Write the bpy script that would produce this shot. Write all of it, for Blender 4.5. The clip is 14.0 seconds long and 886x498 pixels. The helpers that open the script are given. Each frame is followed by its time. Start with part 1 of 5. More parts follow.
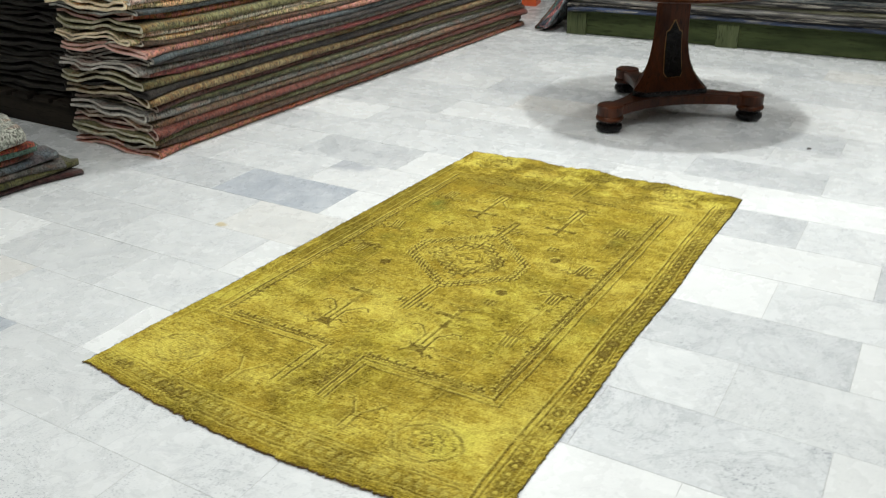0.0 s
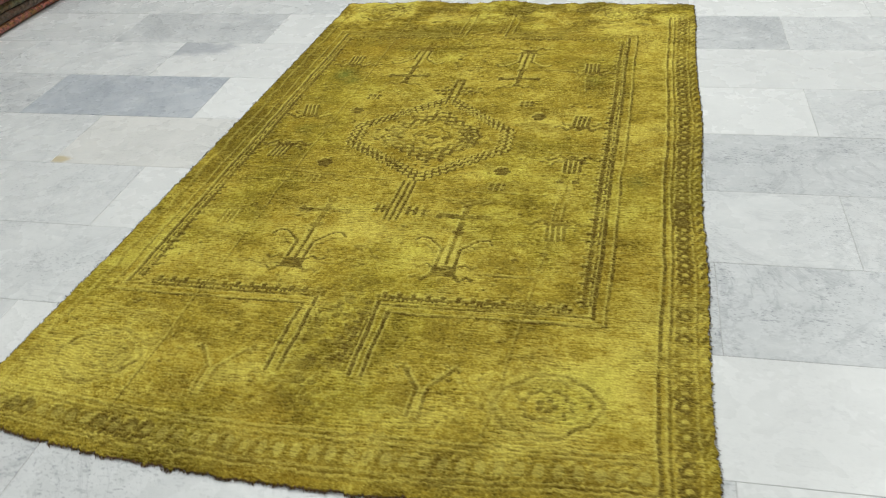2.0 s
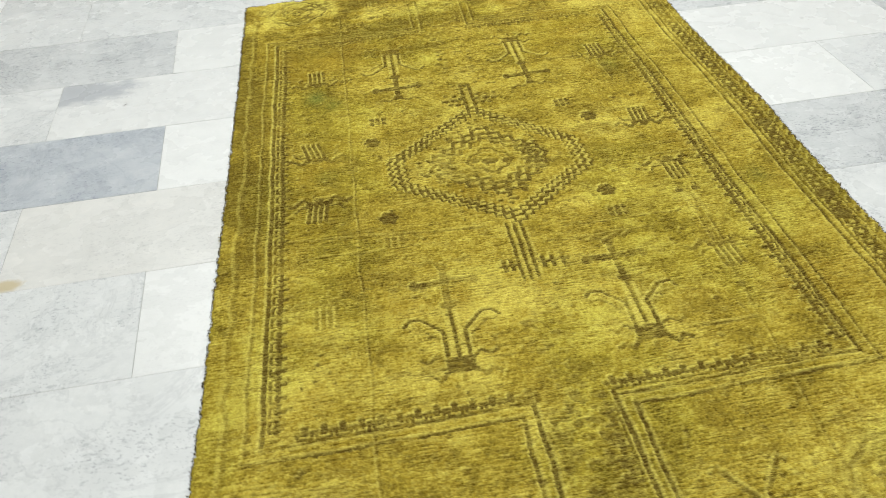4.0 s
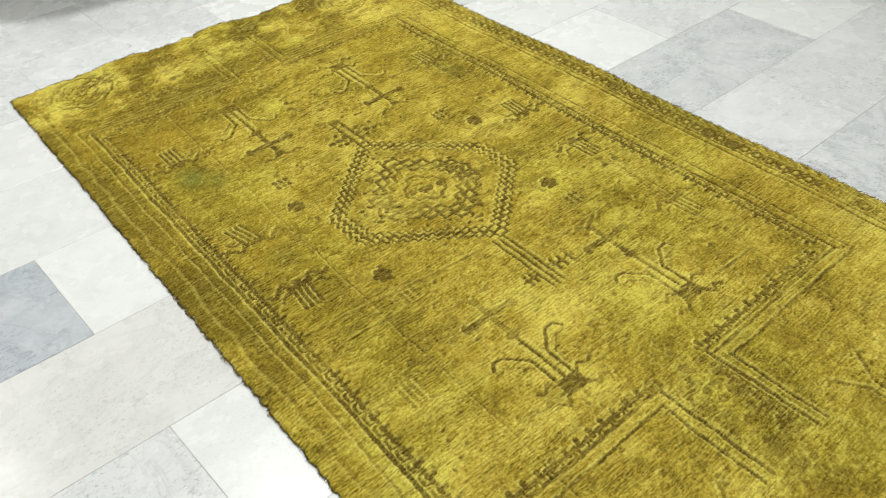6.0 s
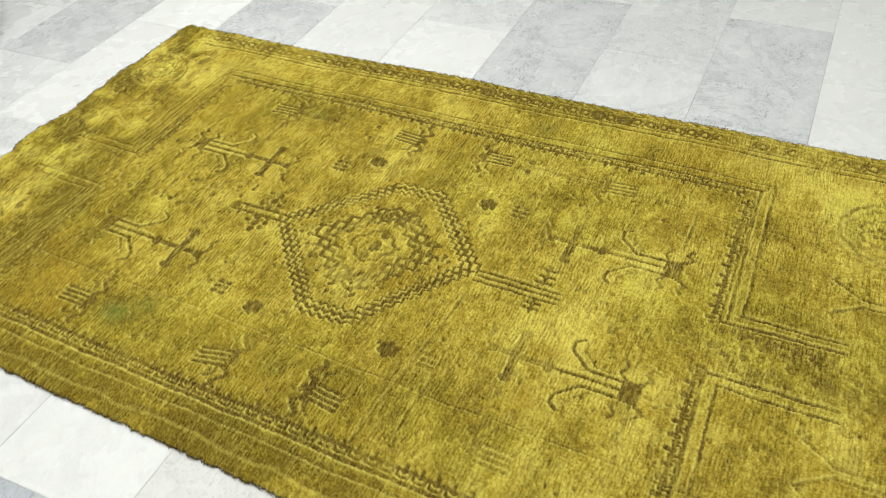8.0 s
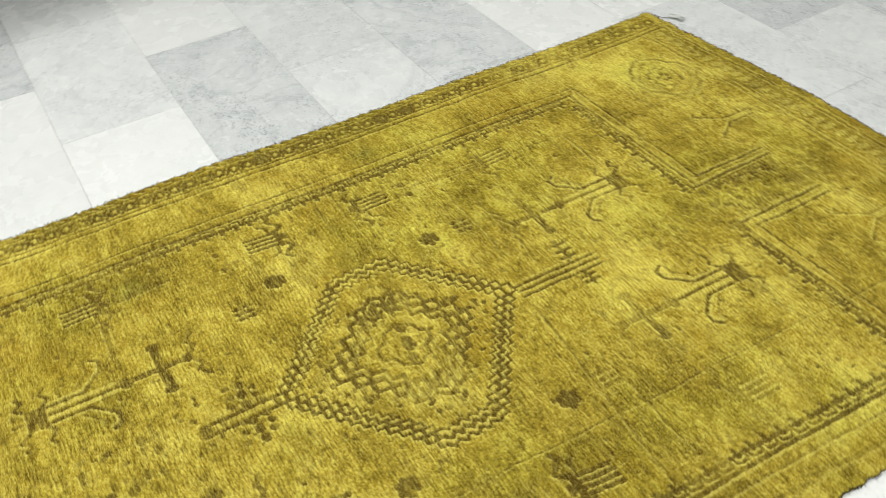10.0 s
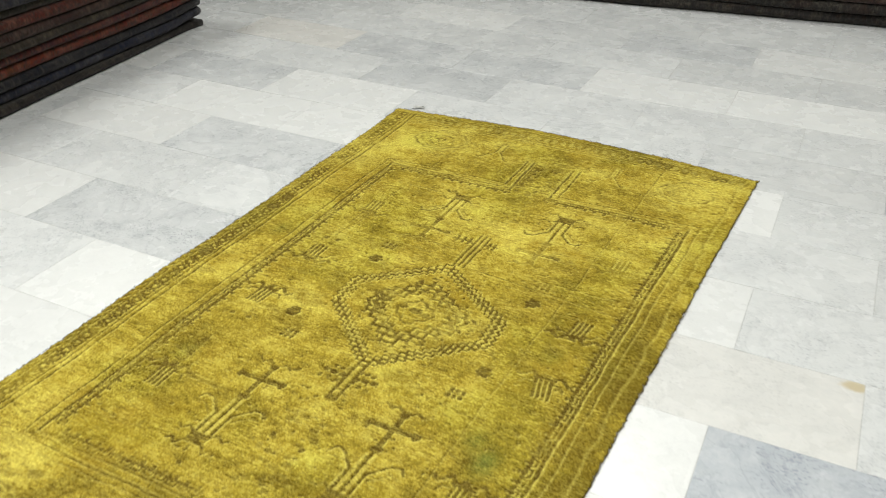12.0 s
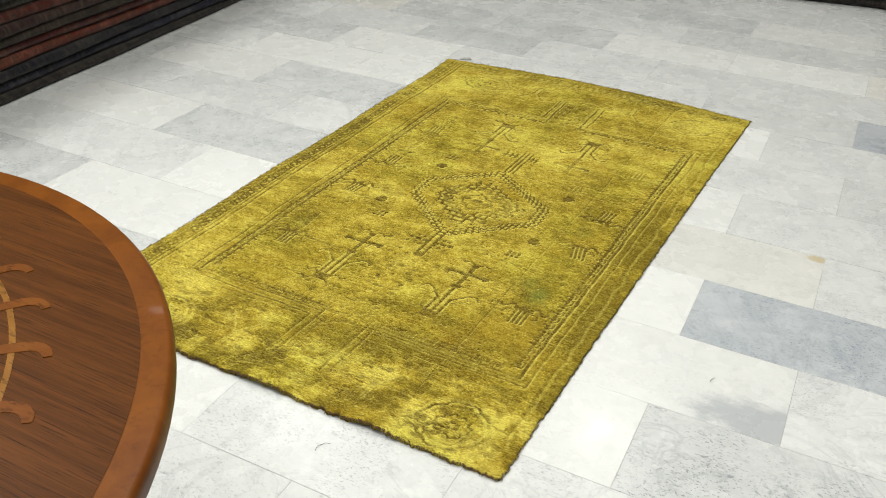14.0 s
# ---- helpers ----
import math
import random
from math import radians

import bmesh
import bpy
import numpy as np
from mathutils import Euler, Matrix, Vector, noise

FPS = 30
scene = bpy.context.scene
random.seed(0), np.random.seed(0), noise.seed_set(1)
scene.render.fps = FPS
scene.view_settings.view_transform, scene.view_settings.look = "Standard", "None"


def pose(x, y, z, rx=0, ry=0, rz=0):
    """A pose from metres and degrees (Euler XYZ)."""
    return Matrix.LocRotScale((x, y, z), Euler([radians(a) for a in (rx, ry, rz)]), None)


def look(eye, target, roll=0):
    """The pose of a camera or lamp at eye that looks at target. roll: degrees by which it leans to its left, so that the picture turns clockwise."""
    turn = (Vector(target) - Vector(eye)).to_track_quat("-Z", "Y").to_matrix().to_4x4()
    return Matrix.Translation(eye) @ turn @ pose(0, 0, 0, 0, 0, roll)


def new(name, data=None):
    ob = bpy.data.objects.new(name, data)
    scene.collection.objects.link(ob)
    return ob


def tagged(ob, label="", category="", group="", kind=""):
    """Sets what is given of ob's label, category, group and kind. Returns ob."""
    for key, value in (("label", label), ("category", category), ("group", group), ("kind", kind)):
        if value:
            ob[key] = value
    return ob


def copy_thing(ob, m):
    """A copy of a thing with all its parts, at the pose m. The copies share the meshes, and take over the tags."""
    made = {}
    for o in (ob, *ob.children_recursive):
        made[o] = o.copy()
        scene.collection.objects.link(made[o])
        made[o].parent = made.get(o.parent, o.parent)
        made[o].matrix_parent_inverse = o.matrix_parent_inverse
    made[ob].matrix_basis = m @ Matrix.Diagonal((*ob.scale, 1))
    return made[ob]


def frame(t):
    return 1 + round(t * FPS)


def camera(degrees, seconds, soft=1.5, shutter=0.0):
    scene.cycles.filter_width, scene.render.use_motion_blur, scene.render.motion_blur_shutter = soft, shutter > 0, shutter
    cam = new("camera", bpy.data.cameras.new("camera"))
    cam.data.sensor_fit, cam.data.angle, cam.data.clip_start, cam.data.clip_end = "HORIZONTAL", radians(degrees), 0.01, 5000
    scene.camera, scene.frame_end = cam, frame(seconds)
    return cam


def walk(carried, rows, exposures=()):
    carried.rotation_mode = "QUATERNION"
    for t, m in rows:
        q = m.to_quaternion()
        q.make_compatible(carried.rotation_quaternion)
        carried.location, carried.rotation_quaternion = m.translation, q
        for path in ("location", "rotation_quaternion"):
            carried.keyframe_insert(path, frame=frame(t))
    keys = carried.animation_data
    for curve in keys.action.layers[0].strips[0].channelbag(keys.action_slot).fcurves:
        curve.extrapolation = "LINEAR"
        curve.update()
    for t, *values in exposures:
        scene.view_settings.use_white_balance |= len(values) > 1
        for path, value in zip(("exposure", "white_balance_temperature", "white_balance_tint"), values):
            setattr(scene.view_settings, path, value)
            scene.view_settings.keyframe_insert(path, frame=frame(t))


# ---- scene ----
cam = camera(54.6, 14.0, soft=0.9, shutter=0.28)
PATH = [
    (0, (1.278, -2.445, 1.408), (0.366, -0.887, 0.548), -0.6),
    (0.5, (1.056, -2.437, 1.336), (0.207, -0.913, 0.359), -2.7),
    (1, (0.887, -2.366, 1.265), (0.175, -0.858, 0.161), -3.8),
    (1.5, (0.652, -2.18, 1.196), (0.088, -0.644, 0.045), -6.7),
    (2, (0.441, -2.022, 1.114), (0.047, -0.426, -0.025), -4.6),
    (2.5, (0.171, -1.967, 1.1), (-0.086, -0.323, -0.01), -3.7),
    (3, (-0.016, -1.881, 1.096), (-0.069, -0.243, -0.05), -3.1),
    (3.5, (-0.232, -1.718, 1.073), (-0.15, -0.118, -0.124), -4.0),
    (3.7, (-0.321, -1.667, 1.086), (-0.186, -0.091, -0.138), -3.7),
    (5.8, (-1.05, -1.186, 1.137), (-0.116, 0.035, -0.143), -2.4),
    (6, (-1.105, -1.178, 1.171), (-0.103, -0.016, -0.112), -1.5),
    (6.5, (-1.286, -1.18, 1.253), (-0.154, -0.108, 0.0), -1.0),
    (7, (-1.352, -1.156, 1.3), (-0.168, -0.136, 0.051), -2.1),
    (7.5, (-1.339, -1.01, 1.278), (-0.089, -0.122, -0.006), -3.6),
    (8, (-1.286, -0.724, 1.239), (0.052, -0.034, -0.079), -4.3),
    (8.2, (-1.282, -0.618, 1.235), (0.095, -0.021, -0.087), -4.0),
    (10.3, (-0.96, 0.667, 1.175), (0.22, -0.256, -0.15), -4.2),
    (10.5, (-0.914, 0.755, 1.168), (0.194, -0.288, -0.13), -5.2),
    (11, (-0.783, 0.979, 1.185), (0.141, -0.326, -0.017), -6.0),
    (11.5, (-0.846, 1.329, 1.256), (-0.041, -0.137, 0.16), -2.4),
    (12, (-0.945, 1.666, 1.311), (-0.193, 0.135, 0.266), 0.1),
    (12.5, (-1.084, 1.975, 1.31), (-0.342, 0.436, 0.272), 1.9),
    (13, (-1.116, 2.184, 1.364), (-0.367, 0.666, 0.299), 1.9),
    (13.5, (-1.098, 2.334, 1.369), (-0.353, 0.821, 0.295), 1.8),
    (14, (-1.081, 2.356, 1.377), (-0.334, 0.832, 0.318), 1.7),
]
EXPOSURES = [(0.0, 0.12, 6250, 10), (0.5, 0.04, 6250, 10), (1.0, -0.34, 6250, 10), (1.5, -0.32, 6250, 10), (2.0, -0.27, 6250, 10), (3.0, -0.05, 6280, 10), (3.5, -0.03, 6300, 10), (6.0, -0.05, 6420, 10), (10.5, -0.03, 6450, 10), (11.5, 0.04, 6480, 10), (12.5, 0.01, 6530, 10), (14.0, -0.03, 6600, 10)]
walk(cam, [(t, look(eye, target, roll)) for t, eye, target, roll in PATH], EXPOSURES)

# ---- room light ----
ROOM_X0, ROOM_X1, ROOM_Y0, ROOM_Y1, ROOM_H = -4.2, 4.2, -5.2, 6.6, 3.8
world = bpy.data.worlds.new("world")
world.use_nodes = True
world.node_tree.nodes["Background"].inputs[0].default_value = (0.8, 0.85, 1.0, 1)
world.node_tree.nodes["Background"].inputs[1].default_value = 0.05
scene.world = world
LAMP_POWER = 33.0
# all out of view; the west, north and middle ones are added fill
LAMP_PLACES = [(0.2, 1.8, 1.2), (-0.05, -0.25, 0.75), (-0.03, -3.0, 0.64), (2.29, -2.7, 0.42), (2.29, -1.6, 0.50), (2.29, 0.8, 0.56), (2.29, 2.0, 0.65), (2.6, 3.6, 0.7), (-1.9, -1.8, 0.80), (-2.4, -3.8, 0.3), (-1.3, 3.6, 1.0), (-1.6, 1.2, 0.72), (2.8, 5.3, 0.7)]
for lx, ly, gain in LAMP_PLACES:
    lamp = bpy.data.lights.new("downlight_lamp", "AREA")
    lamp.shape, lamp.size, lamp.energy = "DISK", 0.22, LAMP_POWER * gain
    lamp.spread = radians(125)
    lamp.color = (0.99, 1.0, 0.94)
    new("downlight_lamp", lamp).matrix_world = pose(lx, ly, ROOM_H - 0.03)
scene.view_settings.exposure = 0.0


# ---- materials ----
class Nodes:
    """A short way to write node materials."""

    def __init__(self, name):
        self.mat = bpy.data.materials.new(name)
        self.mat.use_nodes = True
        self.tree = self.mat.node_tree
        self.bsdf = self.tree.nodes["Principled BSDF"]

    def add(self, kind, **settings):
        node = self.tree.nodes.new(kind)
        for key, value in settings.items():
            if key == "operation":
                node.operation = value
            elif key == "blend_type":
                node.blend_type = value
            elif key == "data_type":
                node.data_type = value
            elif key == "attribute_name":
                node.attribute_name = value
            elif key == "feature":
                node.feature = value
        return node

    def link(self, a, b):
        self.tree.links.new(a, b)

    def put(self, socket, value):
        if isinstance(value, bpy.types.NodeSocket):
            self.link(value, socket)
        else:
            socket.default_value = value

    def coords(self, scale=(1, 1, 1), shift=None, space="Object"):
        tc, mp = self.add("ShaderNodeTexCoord"), self.add("ShaderNodeMapping")
        self.link(tc.outputs[space], mp.inputs["Vector"])
        mp.inputs["Scale"].default_value = scale
        if shift is not None:
            self.put(mp.inputs["Location"], shift)
        return mp.outputs[0]

    def world_coords(self, scale=(1, 1, 1), shift=None):
        g, mp = self.add("ShaderNodeNewGeometry"), self.add("ShaderNodeMapping")
        self.link(g.outputs["Position"], mp.inputs["Vector"])
        mp.inputs["Scale"].default_value = scale
        if shift is not None:
            self.put(mp.inputs["Location"], shift)
        return mp.outputs[0]

    def noise(self, vector, scale, detail=4.0, rough=0.55, warp=0.0):
        n = self.add("ShaderNodeTexNoise")
        self.link(vector, n.inputs["Vector"])
        n.inputs["Scale"].default_value, n.inputs["Detail"].default_value = scale, detail
        n.inputs["Roughness"].default_value, n.inputs["Distortion"].default_value = rough, warp
        return n.outputs["Fac"]

    def voronoi(self, vector, scale):
        n = self.add("ShaderNodeTexVoronoi")
        self.link(vector, n.inputs["Vector"])
        n.inputs["Scale"].default_value = scale
        return n.outputs["Distance"], n.outputs["Color"]

    def ramp(self, fac, *stops):
        n = self.add("ShaderNodeValToRGB")
        self.link(fac, n.inputs[0])
        while len(n.color_ramp.elements) < len(stops):
            n.color_ramp.elements.new(0.5)
        for el, (pos, col) in zip(n.color_ramp.elements, stops):
            el.position = pos
            el.color = (col, col, col, 1) if isinstance(col, (int, float)) else (*col, 1)
        return n.outputs[0]

    def mix(self, fac, a, b, how="MIX"):
        n = self.add("ShaderNodeMix", data_type="RGBA", blend_type=how)
        self.put(n.inputs[0], fac)
        for socket, value in ((n.inputs[6], a), (n.inputs[7], b)):
            self.put(socket, (*value, 1) if isinstance(value, tuple) and len(value) == 3 else value)
        return n.outputs[2]

    def math(self, op, a, b=0.0):
        n = self.add("ShaderNodeMath", operation=op)
        self.put(n.inputs[0], a), self.put(n.inputs[1], b)
        return n.outputs[0]

    def bump(self, height, strength, distance):
        n = self.add("ShaderNodeBump")
        n.inputs["Strength"].default_value, n.inputs["Distance"].default_value = strength, distance
        self.link(height, n.inputs["Height"])
        self.link(n.outputs[0], self.bsdf.inputs["Normal"])

    def done(self, color, rough=0.5, metal=0.0, spec=None, sheen=None):
        self.put(self.bsdf.inputs["Base Color"], (*color, 1) if isinstance(color, tuple) else color)
        self.put(self.bsdf.inputs["Roughness"], rough)
        self.bsdf.inputs["Metallic"].default_value = metal
        if spec is not None:
            self.bsdf.inputs["Specular IOR Level"].default_value = spec
        if sheen is not None:
            self.bsdf.inputs["Sheen Weight"].default_value = sheen
        return self.mat


def marble(name, light, cloud, dark, cloudiness, speck=1.0, patches=()):
    """Polished white and grey marble, different from slab to slab; patches are stains and grey veins at their places."""
    n = Nodes(name)
    info = n.add("ShaderNodeObjectInfo")
    rnd = info.outputs["Random"]
    shift = n.add("ShaderNodeCombineXYZ")
    n.link(n.math("MULTIPLY", rnd, 37.0), shift.inputs[0])
    n.link(n.math("MULTIPLY", rnd, 91.0), shift.inputs[1])
    v = n.world_coords(shift=shift.outputs[0])
    slanted = n.world_coords((1.0, 1.7, 1), shift.outputs[0])
    clouds = n.noise(v, 5.0, 6, 0.66, 0.25)
    wisps = n.noise(slanted, 16.0, 6, 0.72, 0.3)
    fine = n.noise(v, 70.0, 4, 0.75, 0.1)
    veins = n.noise(v, 2.6, 6, 0.66, 1.8)
    col = n.mix(n.ramp(clouds, (0.38, 0.0), (0.38 + cloudiness, 1.0)), light, cloud)
    col = n.mix(n.ramp(wisps, (0.44, 0.0), (0.64, 0.7)), col, cloud)
    col = n.mix(n.ramp(fine, (0.40, 0.0), (0.70, 0.6)), col, cloud)
    thin = n.math("ABSOLUTE", n.math("SUBTRACT", veins, 0.5))
    col = n.mix(n.ramp(thin, (0.0, 0.30 * speck), (0.022, 0.0)), col, dark)
    region = n.ramp(n.noise(v, 5.0, 3), (0.42, 0.05), (0.56, 1.0))
    flecks = n.noise(slanted, 40.0, 4, 0.65, 0.4)
    specks = n.noise(slanted, 110.0, 2, 0.6, 0.3)
    col = n.mix(n.math("MULTIPLY", n.ramp(flecks, (0.58, 0.0), (0.65, 0.65 * speck)), region), col, dark)
    col = n.mix(n.math("MULTIPLY", n.ramp(specks, (0.58, 0.0), (0.65, 0.80 * speck)), region), col, dark)
    for px, py, rx, ry, tint, power in patches:
        at = n.world_coords((1 / rx, 1 / ry, 0), (-px / rx, -py / ry, 0))
        far = n.add("ShaderNodeVectorMath", operation="LENGTH")
        n.link(at, far.inputs[0])
        ragged = n.math("ADD", far.outputs["Value"], n.math("MULTIPLY", n.math("SUBTRACT", wisps, 0.5), 1.6))
        col = n.mix(n.ramp(ragged, (0.55, power), (1.05, 0.0)), col, tint)
    tone = n.math("ADD", n.math("MULTIPLY", rnd, 0.09), 0.935)
    gain = n.add("ShaderNodeCombineXYZ")
    for socket in gain.inputs:
        n.link(tone, socket)
    col = n.mix(1.0, col, gain.outputs[0], "MULTIPLY")
    n.bump(n.noise(v, 6.0, 3), 0.05, 0.004)
    rough = n.ramp(n.noise(v, 9.0, 4), (0.3, 0.20), (0.75, 0.36))
    return n.done(col, rough, spec=0.35)


MARBLE = {
    "w": marble("marble_white", (0.61, 0.616, 0.612), (0.525, 0.536, 0.538), (0.26, 0.27, 0.29), 0.38, 0.75),
    "b": marble("marble_bright", (0.66, 0.665, 0.658), (0.605, 0.612, 0.607), (0.45, 0.45, 0.46), 0.45, 0.35),
    "l": marble("marble_pale_grey", (0.575, 0.583, 0.585), (0.455, 0.468, 0.475), (0.20, 0.21, 0.23), 0.36, 1.0),
    "g": marble("marble_grey", (0.47, 0.488, 0.508), (0.345, 0.37, 0.405), (0.20, 0.22, 0.26), 0.32, 1.0),
    "c": marble("marble_cream", (0.62, 0.61, 0.585), (0.56, 0.553, 0.535), (0.42, 0.40, 0.37), 0.40, 0.5),
    "v": marble("marble_grey_corner", (0.66, 0.665, 0.658), (0.60, 0.607, 0.603), (0.40, 0.40, 0.42), 0.45, 0.4, ((-1.12, 0.70, 0.22, 0.09, (0.37, 0.385, 0.41), 0.85),)),
    "s": marble("marble_rust_spot", (0.63, 0.622, 0.60), (0.555, 0.555, 0.54), (0.36, 0.36, 0.36), 0.40, 0.6, ((-1.13, -0.13, 0.045, 0.020, (0.46, 0.38, 0.22), 0.8),)),
}


def plain(name, color, rough=0.5, metal=0.0, vary=0.25, scale=12.0, grain=0.3, spec=None):
    """A paint or plastic with slight unevenness at two scales."""
    n = Nodes(name)
    v = n.coords()
    k = n.ramp(n.noise(v, scale, 4), (0.3, 1.0 - vary), (0.7, 1.0 + vary * 0.4))
    f = n.ramp(n.noise(v, scale * 9, 3), (0.3, 1.0 - vary * 0.5), (0.7, 1.0))
    col = n.mix(1.0, n.mix(1.0, color, k, "MULTIPLY"), f, "MULTIPLY")
    n.bump(n.noise(v, scale * 12, 3), grain, 0.002)
    return n.done(col, n.ramp(n.noise(v, scale * 2, 3), (0.3, max(rough - 0.08, 0.03)), (0.7, min(rough + 0.1, 1))), metal, spec)


def wood(name, pale, deep, stretch, scale, rough, coat=0.0, lining=0.75):
    """Wood with long grain: stretch gives the scale of the pattern along each axis."""
    n = Nodes(name)
    v = n.coords(stretch)
    broad = n.noise(v, scale, 5, 0.6, 0.5)
    lines = n.noise(v, scale * 5, 4, 0.6, 0.2)
    cloud = n.noise(n.coords(), 3.0, 3)
    col = n.mix(n.ramp(broad, (0.36, 0.0), (0.66, 1.0)), pale, deep)
    col = n.mix(n.ramp(lines, (0.54, 0.0), (0.66, lining)), col, tuple(c * 0.35 for c in deep))
    col = n.mix(n.ramp(cloud, (0.35, 0.0), (0.7, 0.25)), col, tuple(c * 0.7 for c in deep))
    n.bump(lines, 0.06, 0.002)
    n.bsdf.inputs["Coat Weight"].default_value = coat
    n.bsdf.inputs["Coat Roughness"].default_value = 0.04
    return n.done(col, rough, spec=0.12)


def folded_wool():
    """Old rug wool in the colour that each folded rug carries, with woven flecks and bands."""
    n = Nodes("folded_wool")
    info = n.add("ShaderNodeObjectInfo")
    shift = n.add("ShaderNodeCombineXYZ")
    for k, socket in zip((53.0, 17.0, 71.0), shift.inputs):
        n.link(n.math("MULTIPLY", info.outputs["Random"], k), socket)
    v = n.coords((1, 1, 1), shift.outputs[0])
    motif = n.noise(n.coords((1.0, 0.6, 0.6), shift.outputs[0]), 38.0, 3, 0.6, 0.9)
    broad = n.noise(v, 7.0, 2, 0.5)
    bands = n.noise(n.coords((1.0, 0.2, 0.2), shift.outputs[0]), 60.0, 3, 0.7, 0.3)
    knots = n.noise(n.coords((1.0, 0.6, 0.6), shift.outputs[0]), 110.0, 3, 0.75)
    hue = n.add("ShaderNodeHueSaturation")
    n.link(info.outputs["Color"], hue.inputs["Color"])
    n.link(n.math("ADD", n.math("MULTIPLY", info.outputs["Random"], 0.14), 0.44), hue.inputs["Hue"])
    hue.inputs["Saturation"].default_value, hue.inputs["Value"].default_value = 1.25, 0.55
    pale = n.mix(0.30, n.mix(1.0, info.outputs["Color"], (1.6, 1.6, 1.5), "MULTIPLY"), n.mix(1.0, (0.36, 0.31, 0.23), info.outputs["Color"], "LIGHTEN"))
    col = n.mix(n.ramp(broad, (0.40, 0.0), (0.62, 0.35)), info.outputs["Color"], pale)
    col = n.mix(n.ramp(motif, (0.47, 0.0), (0.55, 0.8)), col, hue.outputs[0])
    col = n.mix(n.ramp(motif, (0.34, 0.6), (0.43, 0.0)), col, n.mix(1.0, info.outputs["Color"], (0.35, 0.34, 0.36), "MULTIPLY"))
    col = n.mix(n.ramp(n.noise(n.coords((0.6, 1.0, 1.0), shift.outputs[0]), 6.0, 3, 0.6, 0.5), (0.55, 0.0), (0.62, 0.55)), col, n.mix(0.6, hue.outputs[0], n.mix(1.0, info.outputs["Color"], (1.5, 0.6, 0.45), "MULTIPLY")))
    col = n.mix(n.ramp(n.noise(v, 23.0, 3, 0.6, 0.5), (0.56, 0.0), (0.62, 0.55)), col, n.mix(1.0, info.outputs["Color"], (0.9, 0.5, 0.35), "MULTIPLY"))
    col = n.mix(n.ramp(bands, (0.50, 0.0), (0.64, 0.35)), col, pale)
    col = n.mix(n.ramp(knots, (0.40, 0.85), (0.54, 0.0)), col, (0.015, 0.012, 0.010))
    n.bump(n.noise(v, 190.0, 3, 0.7), 0.7, 0.006)
    return n.done(col, 0.95, spec=0.15, sheen=0.15)


def striped_kilim():
    """Flat-woven rugs with thin stripes along their length."""
    n = Nodes("striped_kilim")
    info = n.add("ShaderNodeObjectInfo")
    shift = n.add("ShaderNodeCombineXYZ")
    for k, socket in zip((53.0, 17.0, 71.0), shift.inputs):
        n.link(n.math("MULTIPLY", info.outputs["Random"], k), socket)
    lines = n.noise(n.coords((0.02, 1.0, 1.0), shift.outputs[0]), 130.0, 2, 0.6)
    soft = n.noise(n.coords((0.15, 1.0, 1.0), shift.outputs[0]), 14.0, 3, 0.6)
    col = n.mix(n.ramp(lines, (0.56, 0.0), (0.61, 0.9)), info.outputs["Color"], (0.42, 0.38, 0.32))
    col = n.mix(n.ramp(lines, (0.38, 0.8), (0.46, 0.0)), col, (0.02, 0.02, 0.022))
    col = n.mix(n.ramp(soft, (0.42, 0.5), (0.60, 0.0)), col, (0.03, 0.03, 0.03))
    n.bump(n.noise(n.coords(), 160.0, 3, 0.7), 0.5, 0.005)
    return n.done(col, 0.95, spec=0.1)


def cut_edge():
    """The cut ends of folded rugs: cream warp threads and dusty backing."""
    n = Nodes("rug_end_edge")
    info = n.add("ShaderNodeObjectInfo")
    v = n.coords()
    col = n.mix(n.ramp(n.noise(v, 70.0, 4, 0.7), (0.46, 0.0), (0.68, 0.7)), n.mix(0.30, (0.62, 0.58, 0.50), n.mix(1.0, info.outputs["Color"], (2.2, 2.2, 2.2), "MULTIPLY")), info.outputs["Color"])
    col = n.mix(n.ramp(n.noise(v, 9.0, 3), (0.5, 0.0), (0.75, 0.5)), col, info.outputs["Color"])
    n.bump(n.noise(v, 170.0, 3, 0.7), 0.8, 0.006)
    return n.done(col, 0.95, spec=0.1)


